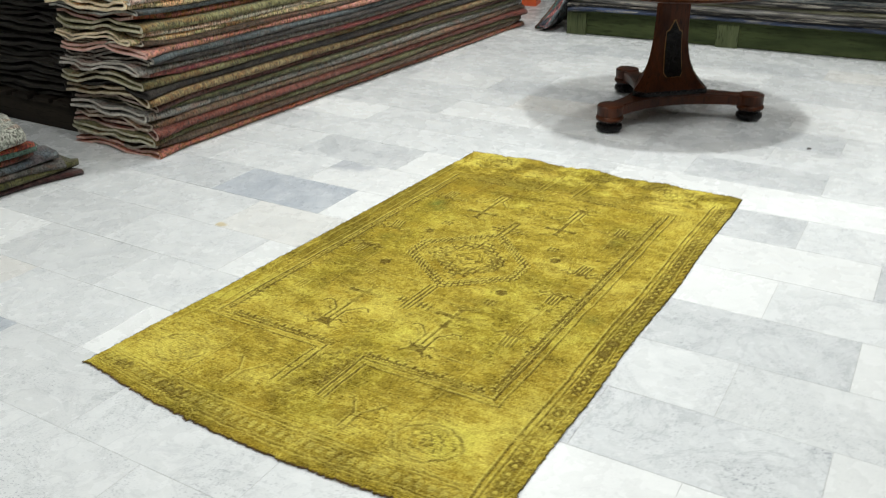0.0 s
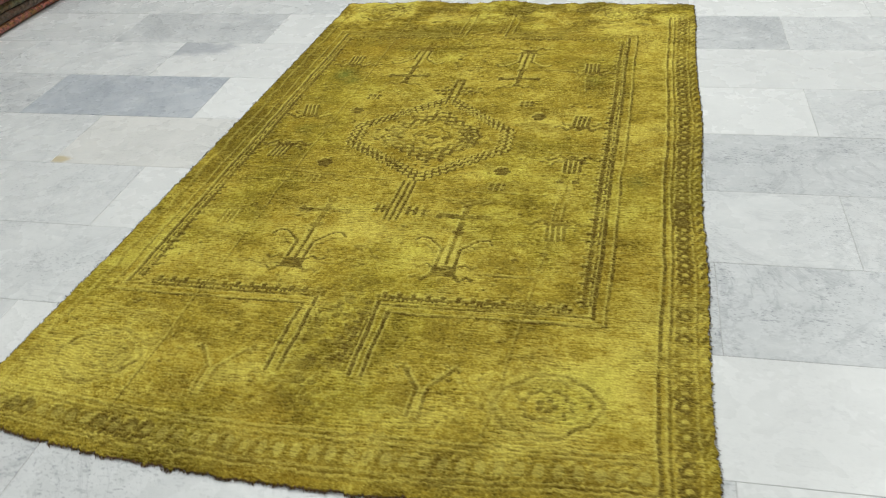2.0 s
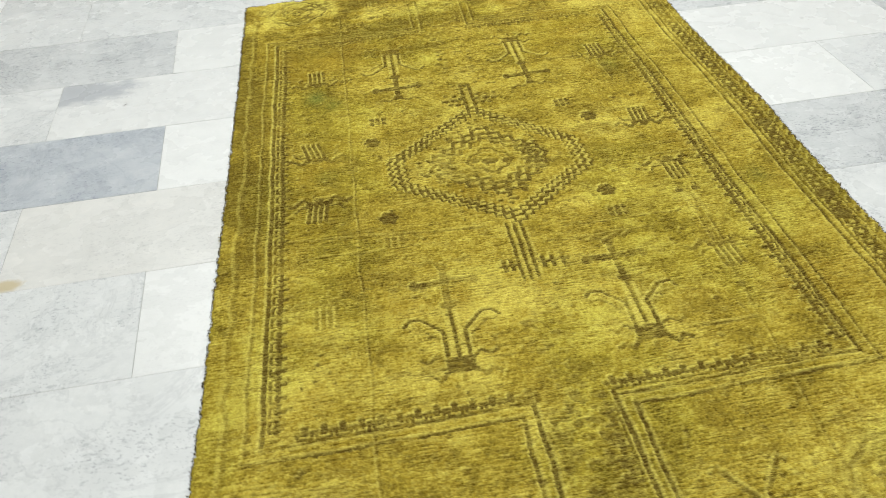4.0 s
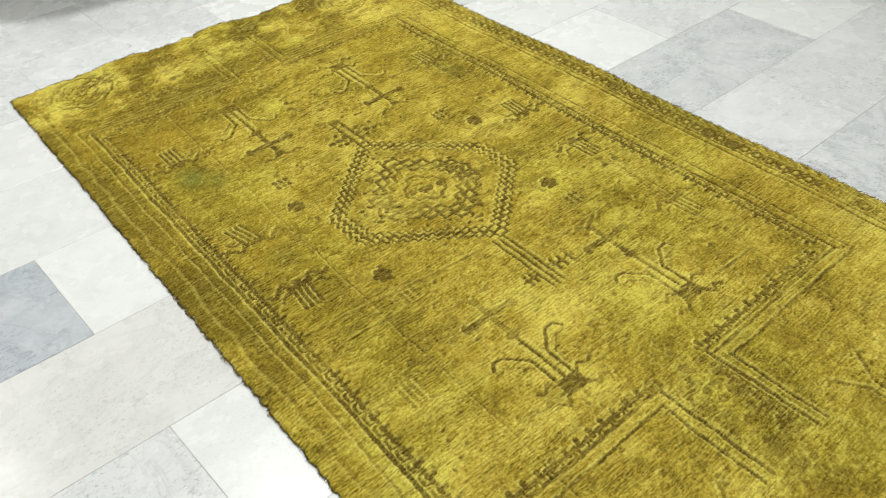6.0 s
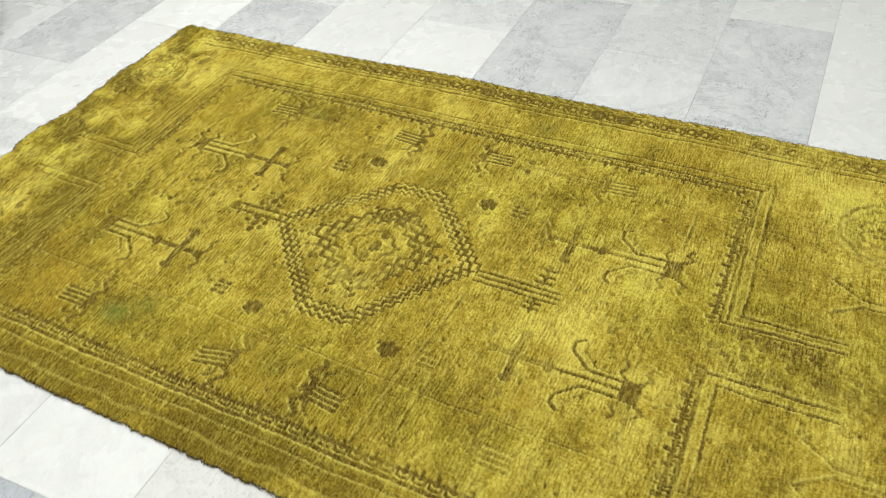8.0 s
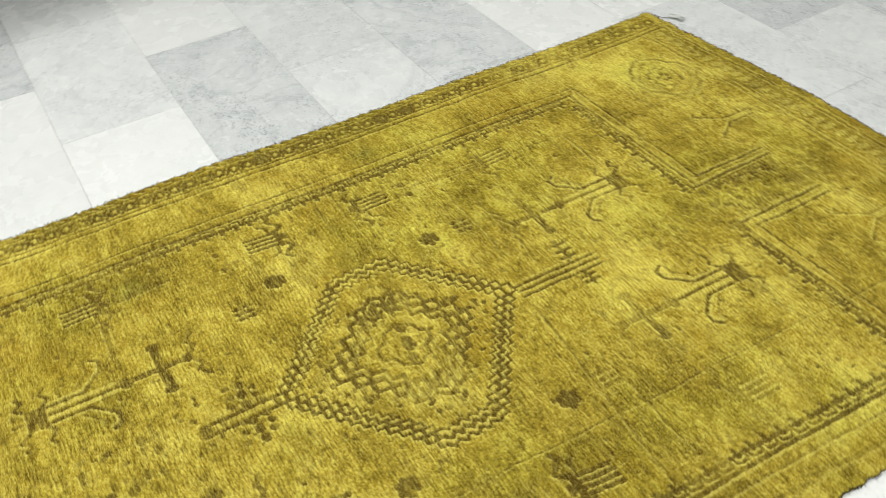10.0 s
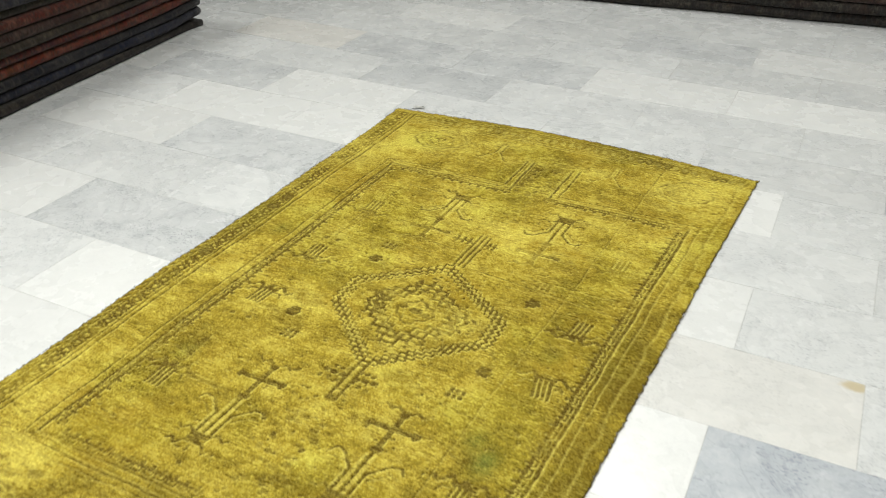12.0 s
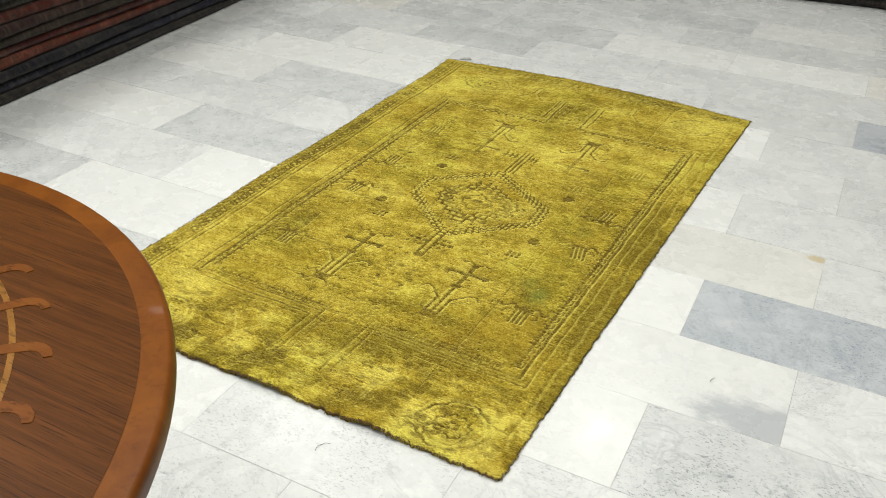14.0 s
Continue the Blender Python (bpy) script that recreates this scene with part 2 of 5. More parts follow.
def dyed_pile():
    """Over-dyed wool pile: the knots carry their dye, with short tufts, darker hollows and paler tips."""
    n = Nodes("dyed_pile")
    att = n.add("ShaderNodeAttribute", attribute_name="dye")
    wander = n.noise(n.coords(), 6.0, 2, 0.5)
    slant = n.add("ShaderNodeCombineXYZ")
    n.link(n.math("MULTIPLY", wander, 0.06), slant.inputs[1])
    tuft = n.noise(n.coords((1.0, 1.7, 1.0), slant.outputs[0]), 215.0, 3, 0.7, 0.2)
    rows = n.noise(n.coords((1.0, 3.6, 1.0), slant.outputs[0]), 110.0, 2, 0.6, 0.3)
    ribs = n.noise(n.coords((1.0, 9.0, 1.0), slant.outputs[0]), 34.0, 2, 0.65, 0.2)
    patch = n.noise(n.coords((1.0, 1.6, 1.0)), 46.0, 4, 0.65, 0.5)
    fibre = n.noise(n.coords((1.0, 1.4, 1.0)), 420.0, 2, 0.7)
    worn = n.ramp(n.noise(n.coords((1.0, 1.6, 1.0)), 8.0, 3, 0.6, 0.4), (0.40, 0.25), (0.58, 1.0))
    dark = n.mix(1.0, att.outputs["Color"], (0.36, 0.31, 0.28), "MULTIPLY")
    bright = n.mix(0.5, n.mix(1.0, att.outputs["Color"], (1.4, 1.45, 1.9), "MULTIPLY"), (0.60, 0.52, 0.10))
    col = n.mix(n.math("MULTIPLY", n.ramp(rows, (0.36, 0.6), (0.46, 0.0)), worn), att.outputs["Color"], dark)
    col = n.mix(n.math("MULTIPLY", n.ramp(rows, (0.54, 0.0), (0.62, 0.5)), worn), col, bright)
    col = n.mix(n.math("MULTIPLY", n.ramp(ribs, (0.36, 0.7), (0.46, 0.0)), worn), col, dark)
    col = n.mix(n.math("MULTIPLY", n.ramp(ribs, (0.54, 0.0), (0.64, 0.55)), worn), col, bright)
    col = n.mix(n.ramp(tuft, (0.34, 0.55), (0.47, 0.0)), col, dark)
    col = n.mix(n.ramp(tuft, (0.53, 0.0), (0.63, 0.45)), col, bright)
    col = n.mix(n.ramp(patch, (0.34, 0.28), (0.45, 0.0)), col, dark)
    col = n.mix(n.ramp(patch, (0.55, 0.0), (0.66, 0.18)), col, bright)
    col = n.mix(n.ramp(fibre, (0.36, 0.3), (0.52, 0.0)), col, dark)
    height = n.math("ADD", n.math("ADD", n.math("MULTIPLY", rows, 0.6), n.math("MULTIPLY", tuft, 0.7)), n.math("ADD", n.math("MULTIPLY", fibre, 0.2), n.math("MULTIPLY", ribs, 0.6)))
    n.bump(height, 0.55, 0.004)
    return n.done(col, 0.95, spec=0.06)


M_PILE = dyed_pile()
M_WOOL = folded_wool()
M_CUT = cut_edge()
M_KILIM = striped_kilim()
# cut ends of the darkest rugs, without cream, to suit the shaded stack
M_DULL = plain("dusty_rug_edge", (0.030, 0.026, 0.021), 0.95, vary=0.6, scale=30, grain=0.8)
M_SELVEDGE = plain("rug_selvedge", (0.085, 0.055, 0.018), 0.95, vary=0.6, scale=40, grain=0.9)
M_FRINGE = plain("rug_fringe", (0.15, 0.08, 0.033), 0.95, vary=0.6, scale=40, grain=0.9)
M_GROUT = plain("grout", (0.46, 0.455, 0.44), 0.9, vary=0.4, scale=6)
M_WALL = plain("wall_plaster", (0.34, 0.32, 0.29), 0.85, vary=0.08, scale=2)
M_CEIL = plain("ceiling_plaster", (0.50, 0.50, 0.49), 0.9, vary=0.05, scale=2)
M_TAG = plain("tag_paper", (0.72, 0.72, 0.70), 0.5, vary=0.1, scale=30)
M_TAGDARK = plain("tag_print", (0.03, 0.03, 0.03), 0.5, vary=0.2, scale=30)
M_BAND = wood("crossbanded_mahogany", (0.170, 0.054, 0.0075), (0.110, 0.032, 0.005), (2.5, 2.5, 1.0), 6.0, 0.36, 0.03, 0.25)
M_FIELD = wood("rosewood_veneer", (0.098, 0.033, 0.0065), (0.054, 0.017, 0.0034), (0.7, 30.0, 1.0), 4.6, 0.40, 0.0, 0.9)
M_INLAY = wood("satinwood_inlay", (0.155, 0.052, 0.010), (0.110, 0.034, 0.007), (2.0, 6.0, 1.0), 5.0, 0.34, 0.12)
M_LINE = wood("boxwood_line", (0.23, 0.11, 0.025), (0.18, 0.08, 0.018), (2.0, 6.0, 1.0), 5.0, 0.3, 0.3)
M_LEG = wood("mahogany", (0.086, 0.024, 0.008), (0.036, 0.010, 0.004), (6.0, 6.0, 1.0), 3.0, 0.32, 0.2)
M_BLACK = plain("ebonised_wood", (0.006, 0.005, 0.005), 0.25, vary=0.3, scale=20, grain=0.05, spec=0.2)
M_GILT = plain("gilt_line", (0.24, 0.12, 0.03), 0.45, 0.2, vary=0.3, scale=30, grain=0.1)
M_GREEN = wood("green_stained_pine", (0.072, 0.090, 0.034), (0.034, 0.046, 0.017), (0.7, 6.0, 6.0), 3.0, 0.6)
M_GREENPOST = wood("green_pine_post", (0.115, 0.135, 0.065), (0.075, 0.09, 0.04), (6.0, 6.0, 0.8), 3.0, 0.6)
M_DARKWOOD = wood("dark_pallet_wood", (0.035, 0.028, 0.02), (0.015, 0.012, 0.010), (0.7, 6.0, 6.0), 3.0, 0.7)
M_GLOW = Nodes("lamp_diffuser")
M_GLOW.bsdf.inputs["Emission Color"].default_value = (1, 0.97, 0.93, 1)
M_GLOW.bsdf.inputs["Emission Strength"].default_value = 6.0
M_GLOW = M_GLOW.mat
M_WHITE = plain("white_metal", (0.75, 0.75, 0.74), 0.4, vary=0.05)
M_ORANGE = plain("orange_plastic", (0.75, 0.12, 0.03), 0.5, vary=0.1)
M_PEBBLE = plain("dark_crumb", (0.04, 0.035, 0.03), 0.8)


# ---- mesh helpers ----
def part(name, bm, material, parent=None, label=""):
    """Links a bmesh as one mesh object, under its thing if one is given."""
    me = bpy.data.meshes.new(name)
    bm.to_mesh(me)
    bm.free()
    for m in material if isinstance(material, (list, tuple)) else [material]:
        me.materials.append(m)
    ob = new(name, me)
    ob.parent = parent
    return tagged(ob, label)


def smooth(ob, angle=40.0):
    for p in ob.data.polygons:
        p.use_smooth = True
    ob.data.set_sharp_from_angle(angle=radians(angle))
    return ob


def box(x0, x1, y0, y1, z0, z1, bevel=0.0):
    bm = bmesh.new()
    bmesh.ops.create_cube(bm, size=1.0, matrix=Matrix.Translation(((x0 + x1) / 2, (y0 + y1) / 2, (z0 + z1) / 2)) @ Matrix.Diagonal((x1 - x0, y1 - y0, z1 - z0, 1)))
    if bevel:
        bmesh.ops.bevel(bm, geom=bm.edges[:], offset=bevel, segments=2, affect="EDGES", profile=0.6)
    return bm


def lathe(profile, segments=48, cx=0.0, cy=0.0):
    """A turned form from (radius, height) pairs, closed at both ends."""
    bm = bmesh.new()
    rings = []
    for r, z in profile:
        rings.append([bm.verts.new((cx + r * math.cos(2 * math.pi * k / segments), cy + r * math.sin(2 * math.pi * k / segments), z)) for k in range(segments)])
    for a, b in zip(rings, rings[1:]):
        for k in range(segments):
            bm.faces.new((a[k], a[(k + 1) % segments], b[(k + 1) % segments], b[k]))
    bm.faces.new(rings[0][::-1]), bm.faces.new(rings[-1])
    bmesh.ops.recalc_face_normals(bm, faces=bm.faces[:])
    return bm


def prism(outline, z0, z1, bevel=0.0):
    """A slab over a closed outline of (x, y)."""
    bm = bmesh.new()
    low = [bm.verts.new((x, y, z0)) for x, y in outline]
    high = [bm.verts.new((x, y, z1)) for x, y in outline]
    bm.faces.new(low[::-1])
    top = bm.faces.new(high)
    for k in range(len(low)):
        j = (k + 1) % len(low)
        bm.faces.new((low[k], low[j], high[j], high[k]))
    bmesh.ops.recalc_face_normals(bm, faces=bm.faces[:])
    if bevel:
        edges = [e for e in bm.edges if abs(e.verts[0].co.z - e.verts[1].co.z) < 1e-6 and e.verts[0].co.z > (z0 + z1) / 2]
        bmesh.ops.bevel(bm, geom=edges, offset=bevel, segments=2, affect="EDGES")
    return bm


def empty(name, m=Matrix()):
    ob = new(name)
    ob.matrix_basis = m
    return ob


# ---- the room ----
T = 0.15
for name, bm in (
    ("wall_north", box(ROOM_X0 - T, ROOM_X1 + T, ROOM_Y1, ROOM_Y1 + T, 0, ROOM_H)),
    ("wall_south", box(ROOM_X0 - T, ROOM_X1 + T, ROOM_Y0 - T, ROOM_Y0, 0, ROOM_H)),
    ("wall_east", box(ROOM_X1, ROOM_X1 + T, ROOM_Y0, ROOM_Y1, 0, ROOM_H)),
    ("wall_west", box(ROOM_X0 - T, ROOM_X0, ROOM_Y0, ROOM_Y1, 0, ROOM_H)),
):
    tagged(part(name, bm, M_WALL), "plain pale plastered showroom wall", "wall", kind="structure")
tagged(part("ceiling", box(ROOM_X0 - T, ROOM_X1 + T, ROOM_Y0 - T, ROOM_Y1 + T, ROOM_H, ROOM_H + T), M_CEIL), "plain white plastered ceiling", "ceiling", kind="structure")

# one fixture for every lamp, the added fill lamps too
first_light = None
for lx, ly, _ in LAMP_PLACES:
    m = Matrix.Translation((lx, ly, ROOM_H))
    if first_light is None:
        first_light = empty("ceiling_light", m)
        part("ring", lathe([(0.135, -0.02), (0.165, -0.02), (0.17, -0.012), (0.17, 0.0), (0.135, 0.0)], 32), M_WHITE, first_light)
        part("diffuser", lathe([(0.13, -0.012), (0.132, 0.0)], 32), M_GLOW, first_light)
        tagged(first_light, "round white downlight set in the ceiling", "ceiling light", "ceiling lights")
    else:
        copy_thing(first_light, m)


# ---- the over-dyed rug ----
RUG_MM, RUG_PM, RUG_MP, RUG_PP = (Vector((-0.758, -1.101)), Vector((0.604, -1.105)), Vector((-0.637, 1.158)), Vector((0.660, 1.148)))
RUG_A, RUG_B = 0.66, 1.13
STEP = 0.0018
rng = np.random.default_rng(7)


def value_noise(shape, cells):
    """Smooth random values from 0 to 1 over a grid, with that many cells each way."""
    cu, cv = max(int(cells[0]), 1), max(int(cells[1]), 1)
    g = rng.random((cv + 2, cu + 2))
    y, x = np.linspace(0, cv, shape[0])[:, None], np.linspace(0, cu, shape[1])[None, :]
    iy, ix = np.minimum(y.astype(int), cv - 1), np.minimum(x.astype(int), cu - 1)
    fy, fx = y - iy, x - ix
    fy, fx = fy * fy * (3 - 2 * fy), fx * fx * (3 - 2 * fx)
    return (g[iy, ix] * (1 - fx) + g[iy, ix + 1] * fx) * (1 - fy) + (g[iy + 1, ix] * (1 - fx) + g[iy + 1, ix + 1] * fx) * fy


def octaves(shape, cells, count=3):
    total, weight, amp = 0.0, 0.0, 1.0
    for k in range(count):
        total, weight = total + amp * value_noise(shape, (cells[0] * 2**k, cells[1] * 2**k)), weight + amp
        amp *= 0.6
    return total / weight


NU, NV = int(2 * RUG_A / STEP), int(2 * RUG_B / STEP)
SHAPE = (NV + 1, NU + 1)
GU, GV = np.meshgrid(np.linspace(-RUG_A, RUG_A, NU + 1), np.linspace(-RUG_B, RUG_B, NV + 1))
# the weave wanders and goes in small knots
WU = GU + 0.007 * (octaves(SHAPE, (9, 16)) - 0.5) + 0.0026 * (value_noise(SHAPE, (130, 560)) - 0.5)
WV = GV + 0.008 * (octaves(SHAPE, (9, 16)) - 0.5) + 0.0026 * (value_noise(SHAPE, (130, 560)) - 0.5)
WV = np.round(WV / 0.0026) * 0.0026
MARK = np.zeros(SHAPE)
PALE = np.zeros(SHAPE)


def stamp(field, d, w, strength):
    """Lays a mark of half width w where the distance d is small."""
    np.maximum(field, strength * np.clip((w - d) / 0.0020 + 0.5, 0, 1), out=field)


def window(x0, x1, y0, y1):
    """The part of the grid that a mark between these places can touch."""
    pad = 0.032
    cut = []
    for lo, hi, half, n in ((y0, y1, RUG_B, NV), (x0, x1, RUG_A, NU)):
        cut.append(slice(max(int((lo - pad + half) / (2 * half) * n), 0), max(min(int((hi + pad + half) / (2 * half) * n) + 1, n + 1), 1)))
    return tuple(cut)


def seg(x0, y0, x1, y1, w=0.005, s=0.7, field=None):
    at = window(min(x0, x1), max(x0, x1), min(y0, y1), max(y0, y1))
    px, py, dx, dy = WU[at] - x0, WV[at] - y0, x1 - x0, y1 - y0
    t = np.clip((px * dx + py * dy) / (dx * dx + dy * dy + 1e-12), 0, 1)
    stamp((MARK if field is None else field)[at], np.hypot(px - t * dx, py - t * dy), w, s)


def chain(points, w=0.005, s=0.7, field=None):
    for (a, b), (c, d) in zip(points, points[1:]):
        seg(a, b, c, d, w, s, field)


def spot(x, y, rx, ry, s=0.7, field=None):
    at = window(x - rx, x + rx, y - ry, y + ry)
    d = (np.hypot((WU[at] - x) / rx, (WV[at] - y) / ry) - 1) * min(rx, ry)
    stamp((MARK if field is None else field)[at], d, 0.0, s)


def zigzag(x0, y0, x1, y1, step, amp, w, s, field=None, teeth=0):
    n = teeth or max(int(math.hypot(x1 - x0, y1 - y0) / step), 2)
    ux, uy = (x1 - x0) / n, (y1 - y0) / n
    ln = math.hypot(ux, uy)
    nx, ny = -uy / ln * amp, ux / ln * amp
    chain([(x0 + ux * k + nx * (1 if k % 2 else -1), y0 + uy * k + ny * (1 if k % 2 else -1)) for k in range(n + 1)], w, s, field)


def loop(cx, cy, rx, ry, sides, wobble, w, s, phase=0.0):
    n = sides * 4
    pts = []
    for k in range(n + 1):
        a = 2 * math.pi * k / n + phase
        q = 1.0 / max(abs(math.cos((a % (2 * math.pi / sides)) - math.pi / sides)), 0.5) * math.cos(math.pi / sides)
        q *= 1 + wobble * (1 if k % 2 else -1)
        pts.append((cx + rx * q * math.cos(a), cy + ry * q * math.sin(a)))
    chain(pts, w, s)


CU = -0.048


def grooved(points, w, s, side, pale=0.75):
    """A sunken dark line with a raised pale edge beside it, its highlight painted in."""
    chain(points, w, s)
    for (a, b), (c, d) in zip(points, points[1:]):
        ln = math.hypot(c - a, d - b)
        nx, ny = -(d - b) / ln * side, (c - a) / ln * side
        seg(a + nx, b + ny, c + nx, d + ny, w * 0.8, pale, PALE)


def wavering(x0, y0, x1, y1, amp=0.0035):
    """A nearly straight line that wanders as hand-knotted lines do."""
    n = max(int(math.hypot(x1 - x0, y1 - y0) / 0.05), 2)
    bend = [amp * (rng.random() - 0.5) for _ in range(n + 1)]
    across = abs(y1 - y0) > abs(x1 - x0)
    return [(x0 + (x1 - x0) * k / n + (bend[k] if across else 0), y0 + (y1 - y0) * k / n + (0 if across else bend[k])) for k in range(n + 1)]


def floret(x, y, nx, ny, s):
    """A small three-lobed floret that hangs from the frame, its stem towards (nx, ny)."""
    tx, ty = -ny, nx
    spot(x, y, 0.007, 0.007, s)
    for k in (-1, 1):
        spot(x + tx * 0.012 * k, y + ty * 0.012 * k, 0.006, 0.005, s * 0.9)
        chain([(x + tx * 0.013 * k, y + ty * 0.013 * k), (x + tx * 0.010 * k + nx * 0.013, y + ty * 0.010 * k + ny * 0.013), (x + nx * 0.014, y + ny * 0.014)], 0.0028, s * 0.8)
    spot(x - nx * 0.010, y - ny * 0.010, 0.006, 0.005, s * 0.9)
    spot(x + nx * 0.006, y + ny * 0.006, 0.003, 0.003, 0.5, PALE)


# the inner frame with a notch at each end
for y_in, y_out, sv, fade in ((-0.700, -0.727, -1, 1.0), (0.797, 0.822, 1, 0.62)):
    for x_in, x_out, n_in, n_out, su in ((-0.553, -0.580, -0.114, -0.138, -1), (0.452, 0.478, 0.024, 0.050, 1)):
        grooved(wavering(x_in, 0.04, x_in, y_in), 0.0042, 0.95, 0.0062 * sv, 0.85)
        grooved(wavering(x_out, 0.04, x_out, y_out), 0.0030, 0.62 if su > 0 else 0.42, 0.0050 * sv, 0.6)
        grooved(wavering(x_in, y_in, n_in, y_in + 0.006 * su * sv), 0.0036, 0.62 * fade, -0.0056 * su * sv, 0.6 * fade)
        grooved(wavering(x_out, y_out, n_out, y_out + 0.006 * su * sv), 0.0030, 0.75 * fade, 0.005 * su * sv, 0.7 * fade)
        grooved(wavering(n_in, y_in, n_in + 0.004, y_in + sv * 0.21), 0.0042, 0.85 * fade, 0.0060, 0.8 * fade)
        grooved(wavering(n_out, y_out, n_out + 0.003, y_out + sv * 0.185), 0.0036, 0.75 * fade, 0.0055, 0.6 * fade)
        for k in range(int((abs(x_in - n_in) - 0.02) / 0.0305)):
            x = n_in + su * (0.004 + 0.0305 * k)
            floret(x, y_in - sv * 0.020, 0, sv, (0.75 + 0.35 * rng.random()) * fade)
        for k in range(6):
            y = y_in + sv * (0.035 + 0.031 * k)
            floret(n_in - su * 0.022, y, su, 0, (0.55 if su > 0 else 0.45) * fade * (0.6 + 0.7 * rng.random()))
for k in range(46):
    y = -0.655 + k * 0.0312
    for su, x in ((-1, -0.529), (1, 0.430)):
        s = 1.35 if abs(y) < 0.35 else 1.0
        floret(x, y, su, 0, s * (0.6 + 0.5 * rng.random()))

# side border towards the east: two grooves, a row of scrolls between lines, a hem
for x, w, s, side in ((0.578, 0.0034, 0.70, 0.006), (0.594, 0.0028, 0.55, 0.0055), (0.640, 0.0026, 0.40, 0.005)):
    grooved(wavering(x, -1.10, x, 1.0), w, s, side, 0.6)
for k in range(62):
    y = -1.09 + k * 0.0345
    s = (0.9 if -0.55 < y < 0.6 else 0.6) * (0.65 + 0.5 * rng.random())
    loop(0.617, y, 0.013, 0.012, 5, 0.14, 0.0036, s, rng.random() * 3)
    chain([(0.602, y + 0.021), (0.612, y + 0.013), (0.624, y + 0.021), (0.634, y + 0.012)], 0.0034, s)
    spot(0.617, y, 0.0055, 0.005, 0.8, PALE)
    seg(0.648, y - 0.008, 0.656, y + 0.010, 0.0042, s * 0.8)
for x, y in ((0.617, -0.262), (0.613, -0.335), (0.618, 0.05)):
    spot(x, y, 0.021, 0.020, 0.9), spot(x, y, 0.013, 0.012, 1.0, PALE), loop(x, y, 0.008, 0.008, 4, 0.2, 0.0028, 0.7)
# side border towards the west: plainer, with a soft ridge
grooved(wavering(-0.616, -1.04, -0.618, 1.04, 0.012), 0.0045, 0.30, 0.009, 0.4)
# end border towards the south: leaves between double grooves
for y, w, s in ((-1.038, 0.0032, 0.35), (-1.050, 0.0028, 0.40), (-1.102, 0.0032, 0.45), (-1.113, 0.0028, 0.3)):
    grooved(wavering(-0.63, y, 0.58, y), w, s, 0.005, 0.55)
for k in range(39):
    x = -0.625 + k * 0.031
    s = (0.70 if x < -0.1 else 0.42) * (0.5 + 0.6 * rng.random())
    spot(x, -1.076, 0.016, 0.021, s * 0.8), spot(x + 0.004, -1.074, 0.009, 0.013, 0.95, PALE)
    seg(x - 0.014, -1.094, x - 0.006, -1.060, 0.0036, s)
# end border towards the north: blurred blotchy palmettes
for k in range(25):
    x = -0.60 + k * 0.048
    s = 0.2 + 0.4 * rng.random()
    loop(x, 1.060, 0.019, 0.022, 5, 0.25, 0.0055, s, 0.7 * k)
    spot(x + 0.02, 1.085 + 0.02 * rng.random(), 0.014, 0.010, s * 0.7)
grooved(wavering(-0.40, 0.985, 0.30, 0.98), 0.004, 0.35, 0.006, 0.4)

def stepped_ring(cx, cy, rx, ry, w, s, field=None):
    """An uneven ring that climbs round in small steps, worn away in places."""
    turn, pts = rng.random() * 6.28, []
    for k in range(40):
        a = 2 * math.pi * k / 40
        q = 1 + 0.05 * math.cos(4 * a) + 0.03 * math.sin(2 * a + turn) + (0.035 if k % 4 < 2 else -0.015)
        pts.append((cx + rx * q * math.cos(a), cy + ry * q * math.sin(a)))
    pts.append(pts[0])
    for k, (p, q) in enumerate(zip(pts, pts[1:])):
        seg(*p, *q, w, s * (0.45 + 0.55 * math.sin(0.31 * k + turn) ** 2), field)


# octagons in the corners: stepped rings with a small flower
for ox, oy, rx, ry, s in ((-0.482, -0.922, 0.083, 0.070, 0.6), (0.395, -0.942, 0.088, 0.072, 0.72), (-0.492, 1.030, 0.084, 0.080, 0.95), (0.397, 1.022, 0.082, 0.078, 0.7)):
    stepped_ring(ox, oy, rx, ry, 0.0042, s * 0.75), stepped_ring(ox, oy, rx * 0.80, ry * 0.80, 0.0034, s * 0.45)
    ring_pts = [(ox + rx * 0.89 * math.cos(a), oy + ry * 0.89 * math.sin(a)) for a in (2 * math.pi * k / 32 for k in range(33))]
    stepped_ring(ox, oy, rx * 0.90, ry * 0.90, 0.0034, 0.9, PALE)
    chain([(ox + (p - ox) * 1.24, oy + (q - oy) * 1.24) for p, q in ring_pts], 0.006, 0.45, PALE)
    loop(ox, oy, rx * 0.55, ry * 0.52, 6, 0.12, 0.0034, s * 0.65)
    for k in range(5):
        spot(ox + 0.014 * math.cos(k * 1.257), oy + 0.012 * math.sin(k * 1.257), 0.007, 0.006, s * 0.7)
    spot(ox, oy, 0.006, 0.005, 0.9, PALE)
# forked figures beside the notches
for sx, sy, up, s in ((-0.238, -0.925, -1, 0.6), (0.172, -0.930, -1, 0.5), (-0.26, 0.99, 1, 0.3), (0.17, 0.99, 1, 0.3)):
    for d in (-1, 1):
        arm = [(sx + d * 0.058, sy - up * 0.048), (sx + d * 0.048, sy - up * 0.056), (sx + d * 0.010, sy - up * 0.004), (sx + d * 0.010, sy + up * 0.058)]
        grooved(arm, 0.0036, s, 0.0058 * d * up, 0.75)


